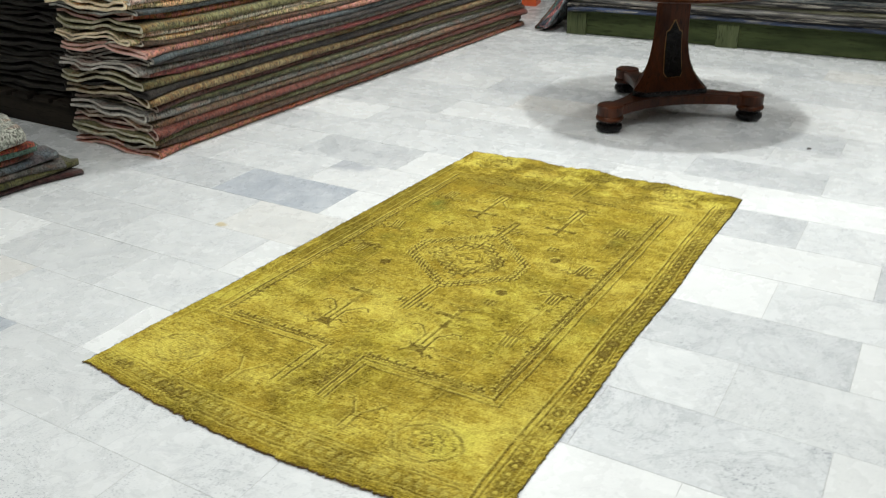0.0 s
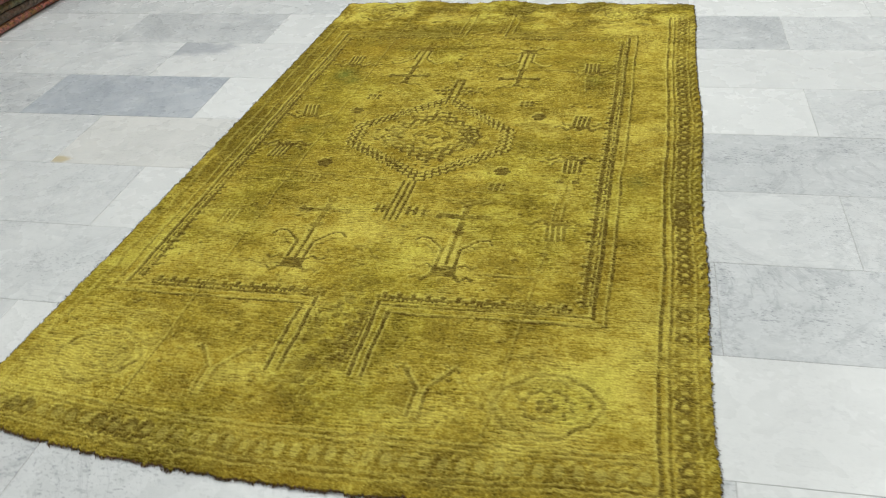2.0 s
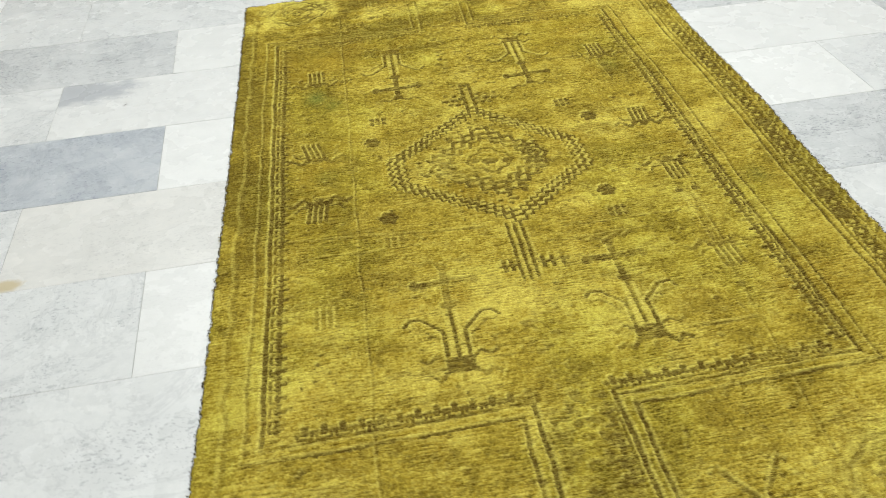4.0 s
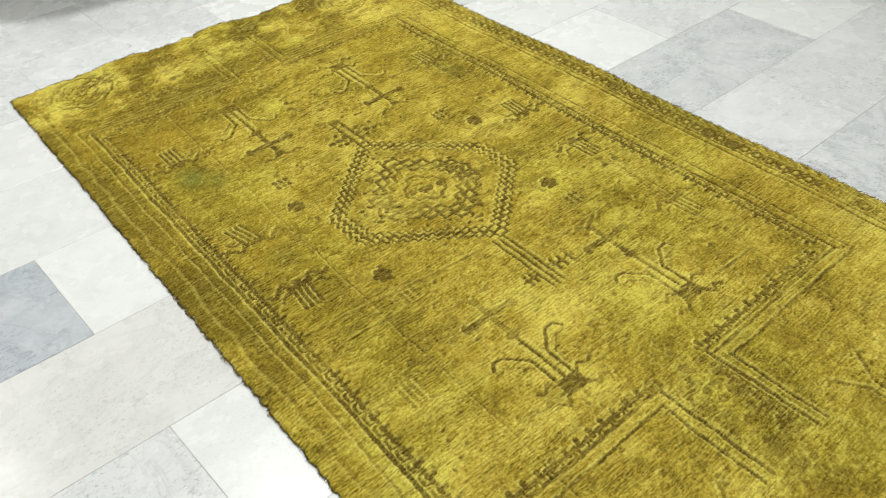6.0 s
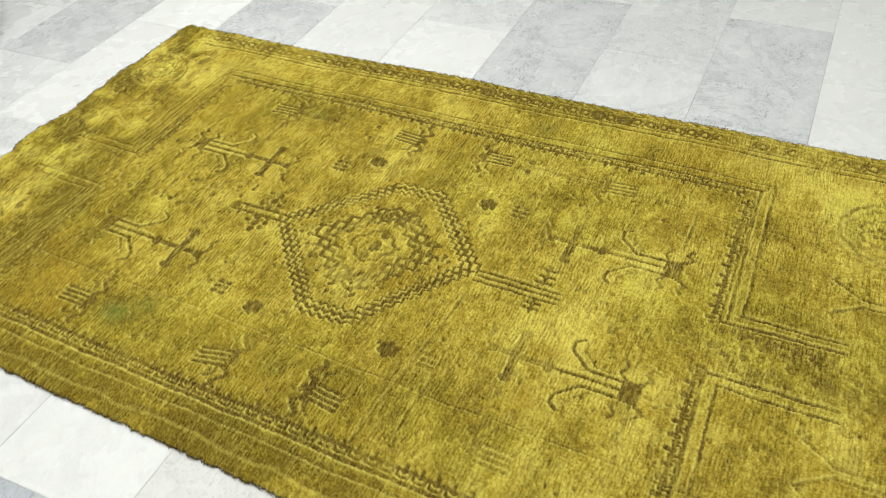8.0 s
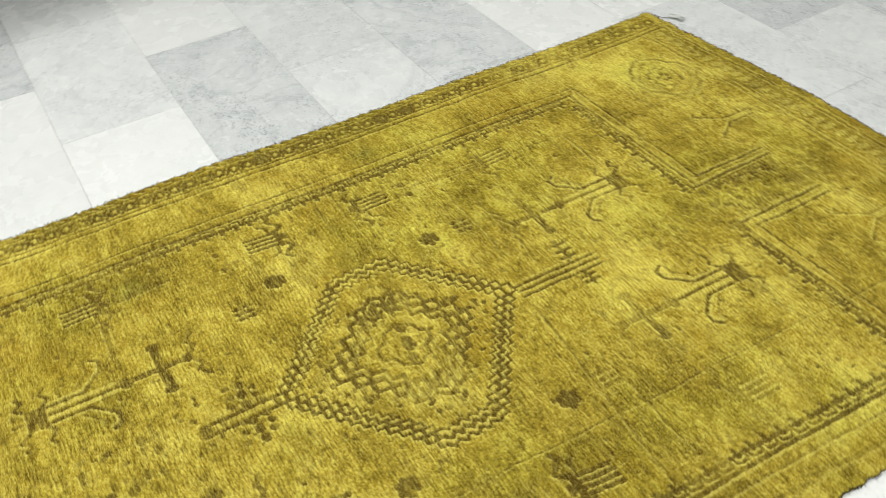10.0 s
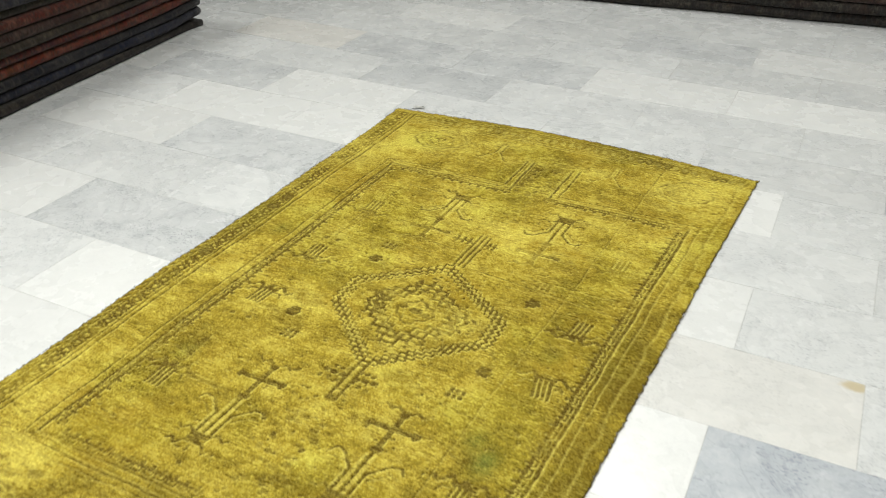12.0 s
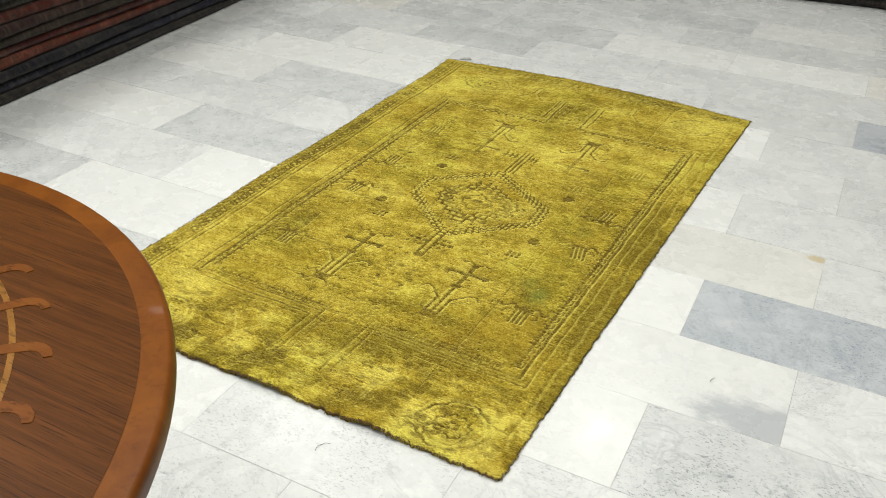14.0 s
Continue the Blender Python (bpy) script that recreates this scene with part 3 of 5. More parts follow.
def tree_cross(x, y, up, s, arms=1.0, foot=1.0):
    """A cross on a triple stem, with two bent branches and a hooked foot; up is the way the stem grows."""
    bar, knob = 0.008, 0.0125
    seg(x - 0.056, y, x + 0.056, y, bar, s), seg(x, y - up * 0.052, x, y + up * 0.062, bar * 0.9, s)
    for d in (-1, 1):
        spot(x + d * 0.058, y, knob * 0.8, knob, s)
        chain([(x + d * 0.006, y - up * 0.056), (x + d * 0.026, y - up * 0.068), (x + d * 0.038, y - up * 0.058), (x + d * 0.056, y - up * 0.072)], 0.0044, s * 0.75)
        spot(x + d * 0.095, y + up * 0.004, 0.009, 0.007, s * 0.45)
        spot(x + d * 0.082, y - up * 0.010, 0.005, 0.005, s * 0.4)
    spot(x, y + up * 0.066, 0.015, 0.011, s), spot(x, y - up * 0.048, 0.012, 0.010, s)
    seg(x, y + up * 0.07, x, y + up * 0.205, 0.0036, s * 0.85)
    for d in (-1, 1):
        branch = [(x + d * 0.020, y + up * 0.205), (x + d * 0.020, y + up * 0.135), (x + d * 0.056, y + up * 0.096), (x + d * 0.078, y + up * 0.093), (x + d * 0.088, y + up * 0.108)]
        grooved(branch, 0.0038, s * 0.9 * arms, 0.0058 * d * up, 0.95)
        chain([(x + d * 0.030, y + up * 0.150), (x + d * 0.064, y + up * 0.118), (x + d * 0.080, y + up * 0.120)], 0.0028, s * 0.5 * arms)
        seg(x + d * 0.010, y + up * 0.085, x + d * 0.010, y + up * 0.200, 0.0038, 0.95, PALE)
        hook = [(x + d * 0.018, y + up * 0.225), (x + d * 0.040, y + up * 0.252), (x + d * 0.052, y + up * 0.238), (x + d * 0.064, y + up * 0.246)]
        chain(hook, 0.0044, s * 0.85 * foot)
        chain([(x + d * 0.026, y + up * 0.204), (x + d * 0.040, y + up * 0.192), (x + d * 0.056, y + up * 0.206), (x + d * 0.068, y + up * 0.198)], 0.0036, s * 0.7 * foot)
    for k in range(4):
        seg(x - 0.022, y + up * (0.205 + 0.009 * k), x + 0.022, y + up * (0.205 + 0.009 * k), 0.0046, s * 0.9 * foot)
    seg(x, y + up * 0.245, x, y + up * 0.258, 0.004, s * 0.6 * foot)


tree_cross(-0.214, -0.363, -1, 0.85), tree_cross(0.128, -0.361, -1, 1.0)
tree_cross(-0.226, 0.450, 1, 0.85, 1.0, 0.8), tree_cross(0.130, 0.442, 1, 0.95, 0.8, 0.9)
# rosettes and four-petalled flowers
for x, y, s in ((-0.300, -0.127, 0.9), (0.178, -0.137, 0.9), (-0.313, 0.188, 1.0), (0.230, 0.182, 1.0)):
    for k in range(6):
        spot(x + 0.013 * math.cos(k * 1.047), y + 0.014 * math.sin(k * 1.047), 0.0085, 0.0085, s)
    spot(x, y, 0.014, 0.012, s), spot(x + 0.003, y + 0.006, 0.004, 0.003, 0.45, PALE)
for x, y, s in ((0.184, 0.265, 0.95), (0.181, -0.213, 0.6), (-0.292, 0.286, 0.85), (-0.296, -0.212, 0.35)):
    for dx in (-1, 0, 1):
        for dy in (-1, 1):
            spot(x + dx * 0.015, y + dy * 0.011, 0.0062, 0.0078, s)
    seg(x - 0.020, y, x + 0.020, y, 0.0026, s * 0.6), seg(x - 0.008, y - 0.018, x - 0.008, y + 0.018, 0.0022, 0.7, PALE), seg(x + 0.008, y - 0.018, x + 0.008, y + 0.018, 0.0022, 0.7, PALE)


def comb(x, y, up, s, fall=0.0):
    """A comb with four teeth, hooked wings on either side; up is the way the teeth point."""
    for k in (-1.5, -0.5, 0.5, 1.5):
        seg(x + k * 0.0125, y - up * 0.020, x + k * 0.0125 + fall, y + up * 0.044, 0.0042, s)
    for k in (-1, 0, 1):
        seg(x + k * 0.0125, y - up * 0.010, x + k * 0.0125 + fall, y + up * 0.040, 0.0026, 0.85, PALE)
    seg(x - 0.024, y - up * 0.024, x + 0.024, y - up * 0.024, 0.0062, s)
    for d in (-1, 1):
        chain([(x + d * 0.020, y - up * 0.028), (x + d * 0.036, y - up * 0.042), (x + d * 0.046, y - up * 0.030), (x + d * 0.060, y - up * 0.018), (x + d * 0.070, y - up * 0.028)], 0.0050, s * 0.85)
        chain([(x + d * 0.026, y - up * 0.012), (x + d * 0.044, y - up * 0.010), (x + d * 0.052, y + up * 0.004)], 0.0036, s * 0.7)
    spot(x, y - up * 0.036, 0.012, 0.007, s * 0.8)


for x, y, up, s, fall in ((-0.448, 0.170, 1, 0.95, -0.014), (-0.448, -0.060, -1, 0.9, -0.006), (0.350, 0.146, 1, 1.0, 0.004), (0.352, -0.085, -1, 1.0, 0.003), (-0.440, 0.552, 1, 0.75, 0.0), (0.350, 0.520, 1, 0.85, 0.0), (-0.440, -0.395, -1, 0.35, 0.0), (0.345, -0.395, -1, 0.5, 0.004)):
    comb(x, y, up, s, fall)
for d in (-1, 1):
    spot(0.350 + d * 0.019, -0.176, 0.010, 0.008, 0.85), spot(0.340 + d * 0.026, 0.256, 0.009, 0.007, 0.7)
    seg(0.346 + d * 0.012, -0.19, 0.346 + d * 0.012, -0.27, 0.005, 0.6, PALE), seg(0.348 + d * 0.010, -0.28, 0.344 + d * 0.010, -0.36, 0.0032, 0.5)
    spot(0.475 + d * 0.02, 0.50, 0.006, 0.006, 0.3), spot(-0.445 + d * 0.022, 0.262, 0.007, 0.006, 0.35)
for k in range(4):
    seg(0.338 + 0.008 * k, 0.46 - 0.01 * k, 0.345 + 0.006 * k, 0.36 + 0.02 * k, 0.004, 0.55)
seg(0.205, 0.507, 0.300, 0.503, 0.0055, 0.65), seg(0.225, 0.495, 0.29, 0.492, 0.003, 0.4), spot(0.215, 0.505, 0.010, 0.007, 0.5)

# the medallion: a six-sided double saw-tooth border round a flower
HEX = [(-0.272, 0.092), (-0.050, 0.292), (0.166, 0.086), (0.172, -0.022), (-0.024, -0.196), (-0.268, -0.016), (-0.272, 0.092)]
HY = 0.046


def shrunk(a, b, c, d, k):
    return CU + (a - CU) * k, HY + (b - HY) * k, CU + (c - CU) * k, HY + (d - HY) * k


for k, ((a, b), (c, d)) in enumerate(zip(HEX, HEX[1:])):
    teeth = 2 * int(math.hypot(c - a, d - b) / 0.0205)
    for scale, w, s, field in ((1.035, 0.0028, 1.2, MARK), (0.998, 0.0022, 1.0, PALE), (0.958, 0.0038, 1.3, MARK), (0.917, 0.0020, 1.0, PALE), (0.882, 0.0022, 0.9, MARK)):
        zigzag(*shrunk(a, b, c, d, scale), 0.0105, 0.0050, w, s, field, teeth)
    end = k in (2, 5)
    for scale, w, s in ((0.60, 0.0046, 0.85), (0.505, 0.0060, 0.95 if end else 0.55), (0.42, 0.0050, 0.95 if end else 0.6), (0.23, 0.0042, 0.55)):
        zigzag(*shrunk(a, b, c, d, scale), 0.017, 0.0075 if scale > 0.3 else 0.004, w, s)
    for scale, s in ((0.555, 0.9), (0.465, 0.8), (0.32, 0.6), (0.15, 0.5)):
        zigzag(*shrunk(a, b, c, d, scale), 0.017, 0.0065, 0.0028, s, PALE)
for sgn, s in ((-1, 0.75), (1, 1.0)):
    for k in range(6):
        y = -0.006 + 0.019 * k
        chain([(CU + sgn * 0.082, y), (CU + sgn * 0.096, y + 0.006), (CU + sgn * 0.122, y - 0.002)], 0.0046, s)
        seg(CU + sgn * 0.086, y + 0.010, CU + sgn * 0.118, y + 0.008, 0.0028, 0.9, PALE)
spot(CU, 0.040, 0.020, 0.013, 0.65), spot(CU - 0.036, 0.048, 0.012, 0.010, 0.5), spot(CU + 0.040, 0.034, 0.011, 0.012, 0.65), spot(CU, 0.043, 0.007, 0.005, 0.7, PALE)
for k in range(90):
    a = rng.random() * 2 * math.pi
    r = 0.66 + 0.19 * rng.random()
    ca, sa = math.cos(a), math.sin(a)
    q = r / (abs(ca) / 0.222 + abs(sa) / 0.244)
    spot(CU + q * ca, HY + q * sa, 0.004 + 0.004 * rng.random(), 0.004 + 0.003 * rng.random(), 0.25 + 0.55 * rng.random())
# finials at the medallion's tips
for x in (-0.110, -0.088, -0.066, -0.028, -0.004, 0.018):
    spot(x, 0.338 + 0.008 * rng.random(), 0.0105, 0.0085, 0.95), spot(x * 0.8 - 0.01, 0.318 + 0.006 * rng.random(), 0.008, 0.007, 0.7)
    spot(x + 0.004, 0.360 + 0.012 * rng.random(), 0.007, 0.007, 0.6)
for x in (-0.060, -0.038):
    seg(x, 0.285, x, 0.420, 0.0044, 0.85), seg(x + 0.011, 0.300, x + 0.011, 0.400, 0.0032, 0.6, PALE)
spot(-0.049, 0.425, 0.016, 0.010, 0.5)
for k in range(16):
    spot(-0.048 + 0.13 * (rng.random() - 0.5), 0.40 + 0.10 * rng.random(), 0.006, 0.005, 0.3 + 0.4 * rng.random())
for x in (-0.090, -0.075, -0.012, 0.006, 0.026):
    chain([(x, -0.326), (x + 0.001, -0.358)], 0.0044, 0.85), seg(x - 0.008, -0.342, x + 0.010, -0.342, 0.0034, 0.8)
for x in (-0.058, -0.043, -0.028):
    seg(x, -0.205, x - 0.002, -0.392, 0.0034, 0.75), seg(x + 0.0075, -0.23, x + 0.0055, -0.38, 0.0026, 0.7, PALE)

# flowering strip in the notches and the worn figures of the ends
for k in range(80):
    spot(CU + (rng.random() - 0.5) * 0.10, -0.69 - 0.30 * rng.random(), 0.005 + 0.008 * rng.random(), 0.004 + 0.006 * rng.random(), 0.2 + 0.4 * rng.random())
    spot(CU + (rng.random() - 0.5) * 0.10, 0.50 + 0.48 * rng.random(), 0.005 + 0.008 * rng.random(), 0.004 + 0.006 * rng.random(), 0.2 + 0.45 * rng.random())
    spot(CU + (rng.random() - 0.5) * 0.08, -0.40 - 0.28 * rng.random(), 0.004 + 0.006 * rng.random(), 0.003 + 0.004 * rng.random(), 0.15 + 0.3 * rng.random())
for k in range(130):
    spot(-0.58 + 1.12 * rng.random(), 0.86 + 0.22 * rng.random(), 0.010 + 0.014 * rng.random(), 0.006 + 0.008 * rng.random(), 0.15 + 0.35 * rng.random())
for k in range(900):
    spot(-0.55 + 1.02 * rng.random(), -0.95 + 1.72 * rng.random(), 0.0025 + 0.006 * rng.random() ** 2, 0.002 + 0.003 * rng.random(), 0.15 + 0.55 * rng.random())
# fold creases along and across
chain(wavering(-0.375, -1.05, -0.358, 0.95), 0.0022, 0.42), chain(wavering(0.352, -0.20, 0.300, -1.05), 0.0030, 0.30), chain(wavering(0.305, -0.545, 0.318, -0.585), 0.003, 0.5)
grooved(wavering(0.205, -0.586, 0.320, -0.585), 0.0030, 0.6, 0.005, 0.5), grooved(wavering(-0.52, -0.165, -0.12, -0.205), 0.0030, 0.40, 0.005, 0.4)
for x0, x1, y in ((0.18, 0.44, -0.03), (0.20, 0.40, 0.015), (0.05, 0.30, -0.245), (0.0, 0.22, -0.285), (-0.40, -0.15, 0.845), (-0.52, -0.10, 0.868), (0.06, 0.40, 0.845), (-0.48, -0.25, -0.235)):
    chain(wavering(x0, y, x1, y, 0.008), 0.0022, 0.42)

# the dye: broad blotches, bands across the weave, highlights painted on the tips
blot = 0.40 * octaves(SHAPE, (6, 11), 4) + 0.60 * octaves(SHAPE, (17, 34), 4)
mottle = octaves(SHAPE, (62, 120), 3)
bands = octaves(SHAPE, (3, 46), 4)
fine = octaves(SHAPE, (90, 330), 2)
knot = rng.random((SHAPE[0] // 2 + 1, SHAPE[1] // 2 + 1)).repeat(2, 0).repeat(2, 1)[: SHAPE[0], : SHAPE[1]]
grain = value_noise(SHAPE, (330, 560))
dash = value_noise(SHAPE, (95, 520))
tone = 0.520 + 1.55 * (blot - 0.5) + 0.55 * (bands - 0.5) + 0.40 * (mottle - 0.5) + 0.40 * (fine - 0.5) + 0.26 * (knot - 0.5) + 0.45 * (grain - 0.5)


def pool(x, y, rx, ry, k):
    return k * np.exp(-(((GU - x) / rx) ** 2) - ((GV - y) / ry) ** 2)


# paler towards the south end and the corners
tone = tone - 0.08 * np.clip(GV / 0.9, -1.0, 1.0)
for x, y, rx, ry, k in (
    (0.48, 0.76, 0.13, 0.16, 0.34), (0.56, 0.98, 0.12, 0.12, 0.26), (0.34, 0.88, 0.10, 0.05, 0.22), (-0.09, 0.275, 0.05, 0.04, 0.28), (0.53, 0.07, 0.05, 0.10, 0.22), (0.53, 0.35, 0.04, 0.12, 0.18),
    (0.56, -0.74, 0.13, 0.20, 0.32), (0.42, -0.90, 0.14, 0.12, 0.24), (-0.19, -0.46, 0.06, 0.07, 0.26), (-0.42, -0.47, 0.08, 0.10, 0.20), (-0.57, -0.60, 0.06, 0.16, 0.22), (-0.03, -0.73, 0.07, 0.10, 0.12),
    (-0.49, -0.92, 0.14, 0.14, 0.28), (-0.61, 0.27, 0.03, 0.14, 0.20), (-0.55, 1.05, 0.07, 0.06, 0.30), (0.35, 0.24, 0.08, 0.06, 0.20), (-0.34, 0.16, 0.06, 0.06, 0.26), (0.26, 0.32, 0.08, 0.05, 0.18),
):
    tone = tone + pool(x, y, rx, ry, k)
for x, y, rx, ry, k in (
    (-0.52, 0.30, 0.06, 0.07, 0.20), (-0.10, 0.58, 0.08, 0.06, 0.14), (-0.20, 0.57, 0.10, 0.07, 0.14), (0.06, -0.56, 0.10, 0.06, 0.12), (-0.15, 0.02, 0.07, 0.10, 0.16), (0.10, 0.02, 0.06, 0.08, 0.12),
    (-0.34, 0.82, 0.20, 0.035, -0.36), (0.04, 0.83, 0.09, 0.030, -0.26), (-0.59, 0.02, 0.06, 0.22, -0.34), (-0.62, 0.47, 0.05, 0.20, -0.26), (0.37, 0.49, 0.08, 0.09, -0.26), (0.30, 0.0, 0.17, 0.06, -0.26),
    (0.15, -0.25, 0.15, 0.05, -0.28), (0.61, -0.28, 0.05, 0.12, -0.30), (0.50, -0.42, 0.06, 0.12, -0.16),
):
    tone = tone + pool(x, y, rx, ry, k)
for x, y, rx, ry, k in (
    (0.31, -0.72, 0.025, 0.26, -0.18), (0.10, -0.84, 0.18, 0.10, -0.26), (-0.24, -0.80, 0.10, 0.06, -0.20), (-0.40, -0.58, 0.05, 0.14, -0.18), (0.65, 0.50, 0.03, 0.16, -0.28), (-0.44, 0.45, 0.09, 0.14, -0.20),
    (-0.40, -0.10, 0.06, 0.16, -0.18), (0.10, 1.04, 0.22, 0.05, -0.40), (-0.22, 1.03, 0.14, 0.05, -0.34), (0.28, 0.96, 0.06, 0.06, -0.24), (-0.38, 0.93, 0.08, 0.04, -0.26), (-0.1, -1.11, 0.6, 0.05, -0.34),
    (0.635, 0.20, 0.040, 0.55, -0.34), (0.63, -0.60, 0.04, 0.30, -0.12), (-0.64, 0.0, 0.04, 0.60, -0.24), (-0.42, 0.62, 0.22, 0.30, -0.20), (-0.50, 0.90, 0.16, 0.10, -0.20), (-0.55, 0.30, 0.12, 0.30, -0.12), (0.0, -0.66, 0.05, 0.20, -0.14), (0.06, 0.21, 0.07, 0.04, -0.18), (0.02, 0.65, 0.07, 0.10, -0.16),
):
    tone = tone + pool(x, y, rx, ry, k)
shag = np.clip((GV - 0.82) / 0.14, 0, 1)
tone = tone + shag * (2.9 * (octaves(SHAPE, (15, 26), 3) - 0.51)) + pool(-0.492, 1.03, 0.085, 0.08, 0.35)
tone = np.clip(tone, 0, 1)[..., None]
wear = np.clip(2.4 * octaves(SHAPE, (13, 22), 4) - 0.25, 0.42, 1.15) * np.clip(3.2 * (dash - 0.06), 0.45, 1)
# pale tips beside the corroded dark wool: relief highlights painted into the dye
lit_edge = np.zeros(SHAPE)
lit_edge[2:, :-2] = MARK[:-2, 2:]
lit_edge = np.clip(lit_edge - 0.9 * MARK, 0, 1)
PALE = np.maximum(PALE * (0.45 + 0.75 * fine), np.clip(1.1 * lit_edge * (0.3 + 1.1 * fine), 0, 1))
MARK = np.clip(1.55 * MARK**1.15 * wear * (0.45 + 0.60 * fine + 0.45 * grain), 0, 1)
DEEP, MID, LIGHT, INK = (np.array(c) for c in ((0.150, 0.105, 0.010), (0.342, 0.255, 0.027), (0.570, 0.475, 0.082), (0.078, 0.047, 0.008)))
dye = np.where(tone < 0.5, DEEP + (MID - DEEP) * tone * 2, MID + (LIGHT - MID) * (tone * 2 - 1))
rust = np.clip(octaves(SHAPE, (7, 11), 3) * 3 - 1.75, 0, 0.35)[..., None]
dye = dye * (1 - rust) + np.array((0.27, 0.17, 0.012)) * rust
moss = np.clip(octaves(SHAPE, (6, 10), 3) * 3 - 1.6, 0, 0.5)[..., None]
dye = dye * (1 - moss) + dye * np.array((0.90, 1.0, 0.85)) * moss
for x, y, k in ((-0.445, 0.45, 0.7), (-0.40, 0.40, 0.4), (-0.43, 0.06, 0.3), (0.36, 0.44, 0.35), (0.515, -0.16, 0.3)):
    stain = np.clip(pool(x, y, 0.026, 0.035, k), 0, 1)[..., None]
    dye = dye * (1 - stain) + np.array((0.13, 0.17, 0.03)) * stain
# short rows of missing pile show the dark foundation
gaps = np.clip((dash - 0.72) * 9, 0, 1) * np.clip((octaves(SHAPE, (9, 30), 3) - 0.40) * 5, 0, 1)
flecks = np.clip((mottle - 0.60) * 8, 0, 1) * np.clip((grain - 0.25) * 3, 0, 1)
gaps = np.maximum(gaps, 0.40 * flecks)
scuff = np.clip((octaves(SHAPE, (18, 75), 4) - 0.54) * 5.0, 0, 0.36) * np.clip(octaves(SHAPE, (5, 9), 2) * 2.4 - 0.7, 0, 1)
dye = dye + (np.array((0.120, 0.080, 0.010)) - dye) * np.maximum(scuff, 0.62 * gaps)[..., None]
# pale pattern parts and the painted highlights go into the dye together
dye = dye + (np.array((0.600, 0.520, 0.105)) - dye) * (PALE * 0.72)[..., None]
dye = dye + (INK - dye) * (MARK * 0.90)[..., None]

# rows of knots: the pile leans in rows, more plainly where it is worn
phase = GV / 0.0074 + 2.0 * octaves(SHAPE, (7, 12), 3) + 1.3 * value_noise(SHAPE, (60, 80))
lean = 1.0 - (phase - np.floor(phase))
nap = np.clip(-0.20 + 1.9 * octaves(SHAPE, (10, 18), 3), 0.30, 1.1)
# shade at each row's foot is put into the dye, plainest from the south
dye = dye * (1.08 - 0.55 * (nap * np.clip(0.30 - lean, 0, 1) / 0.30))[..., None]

# where the knots lie: the rug's uneven outline, thickness and ripples
su, sv = GU / RUG_A, GV / RUG_B
base = [(1 - su) * (1 - sv) / 4, (1 + su) * (1 - sv) / 4, (1 - su) * (1 + sv) / 4, (1 + su) * (1 + sv) / 4]
RX = sum(w * c.x for w, c in zip(base, (RUG_MM, RUG_PM, RUG_MP, RUG_PP)))
RY = sum(w * c.y for w, c in zip(base, (RUG_MM, RUG_PM, RUG_MP, RUG_PP)))
RY = RY - 0.062 * np.clip(1 - (su - 0.05) ** 2, 0, 1) * np.clip(-sv, 0, 1) ** 6 - 0.012 * np.clip(sv, 0, 1) ** 6
RX = RX + (0.010 * (1 - sv**2) + 0.003) * np.clip(su, 0, 1) ** 4 + 0.004 * np.sin(sv * 9) * np.clip(su, 0, 1) ** 4 + 0.006 * (1 - sv**2) * np.clip(-su, 0, 1) ** 4
pull = np.clip((su - 0.55) / 0.45, 0, 1) ** 2 * np.clip((-sv - 0.55) / 0.45, 0, 1) ** 1.5
RX, RY = RX + 0.024 * pull, RY - 0.020 * pull
ragged_u = (octaves((NV + 1, 1), (1, 260), 2) - 0.5)
ragged_v = (octaves((1, NU + 1), (160, 1), 2) - 0.5)
RX = RX + 0.008 * ragged_u * np.abs(su) ** 20
RY = RY + 0.012 * ragged_v * np.abs(sv) ** 20
ripple = 0.009 * np.exp(-(((GU + 0.34) / 0.06) ** 2)) + 0.011 * np.exp(-(((GU + 0.03) / 0.07) ** 2)) + 0.006 * np.exp(-(((GU - 0.30) / 0.10) ** 2))
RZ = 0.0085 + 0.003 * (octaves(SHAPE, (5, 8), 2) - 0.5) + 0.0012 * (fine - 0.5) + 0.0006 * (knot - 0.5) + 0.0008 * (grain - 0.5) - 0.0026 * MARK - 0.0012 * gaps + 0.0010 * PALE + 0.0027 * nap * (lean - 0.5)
RZ = RZ + shag * 0.010 * (octaves(SHAPE, (45, 70), 3) - 0.5)
RZ = RZ + ripple * np.clip((GV - 0.90) / 0.23, 0, 1) ** 1.5 + 0.004 * np.clip(sv, 0, 1) ** 30
edge = np.minimum(RUG_A - np.abs(GU), RUG_B - np.abs(GV))
RZ = RZ - 0.0035 * np.clip(1 - edge / 0.009, 0, 1) ** 2

count = (NU + 1) * (NV + 1)
verts = np.stack([RX, RY, RZ], -1).reshape(-1, 3)
index = np.arange(count).reshape(SHAPE)
quads = np.stack([index[:-1, :-1], index[:-1, 1:], index[1:, 1:], index[1:, :-1]], -1).reshape(-1, 4)
rim = np.concatenate([index[0, :], index[1:, -1], index[-1, -2::-1], index[-2:0:-1, 0]])
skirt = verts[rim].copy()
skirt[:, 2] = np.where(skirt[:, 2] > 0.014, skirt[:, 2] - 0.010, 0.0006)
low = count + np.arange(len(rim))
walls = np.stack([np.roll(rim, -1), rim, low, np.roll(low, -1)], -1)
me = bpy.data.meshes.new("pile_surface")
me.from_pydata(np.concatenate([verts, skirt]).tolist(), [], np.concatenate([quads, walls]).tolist())
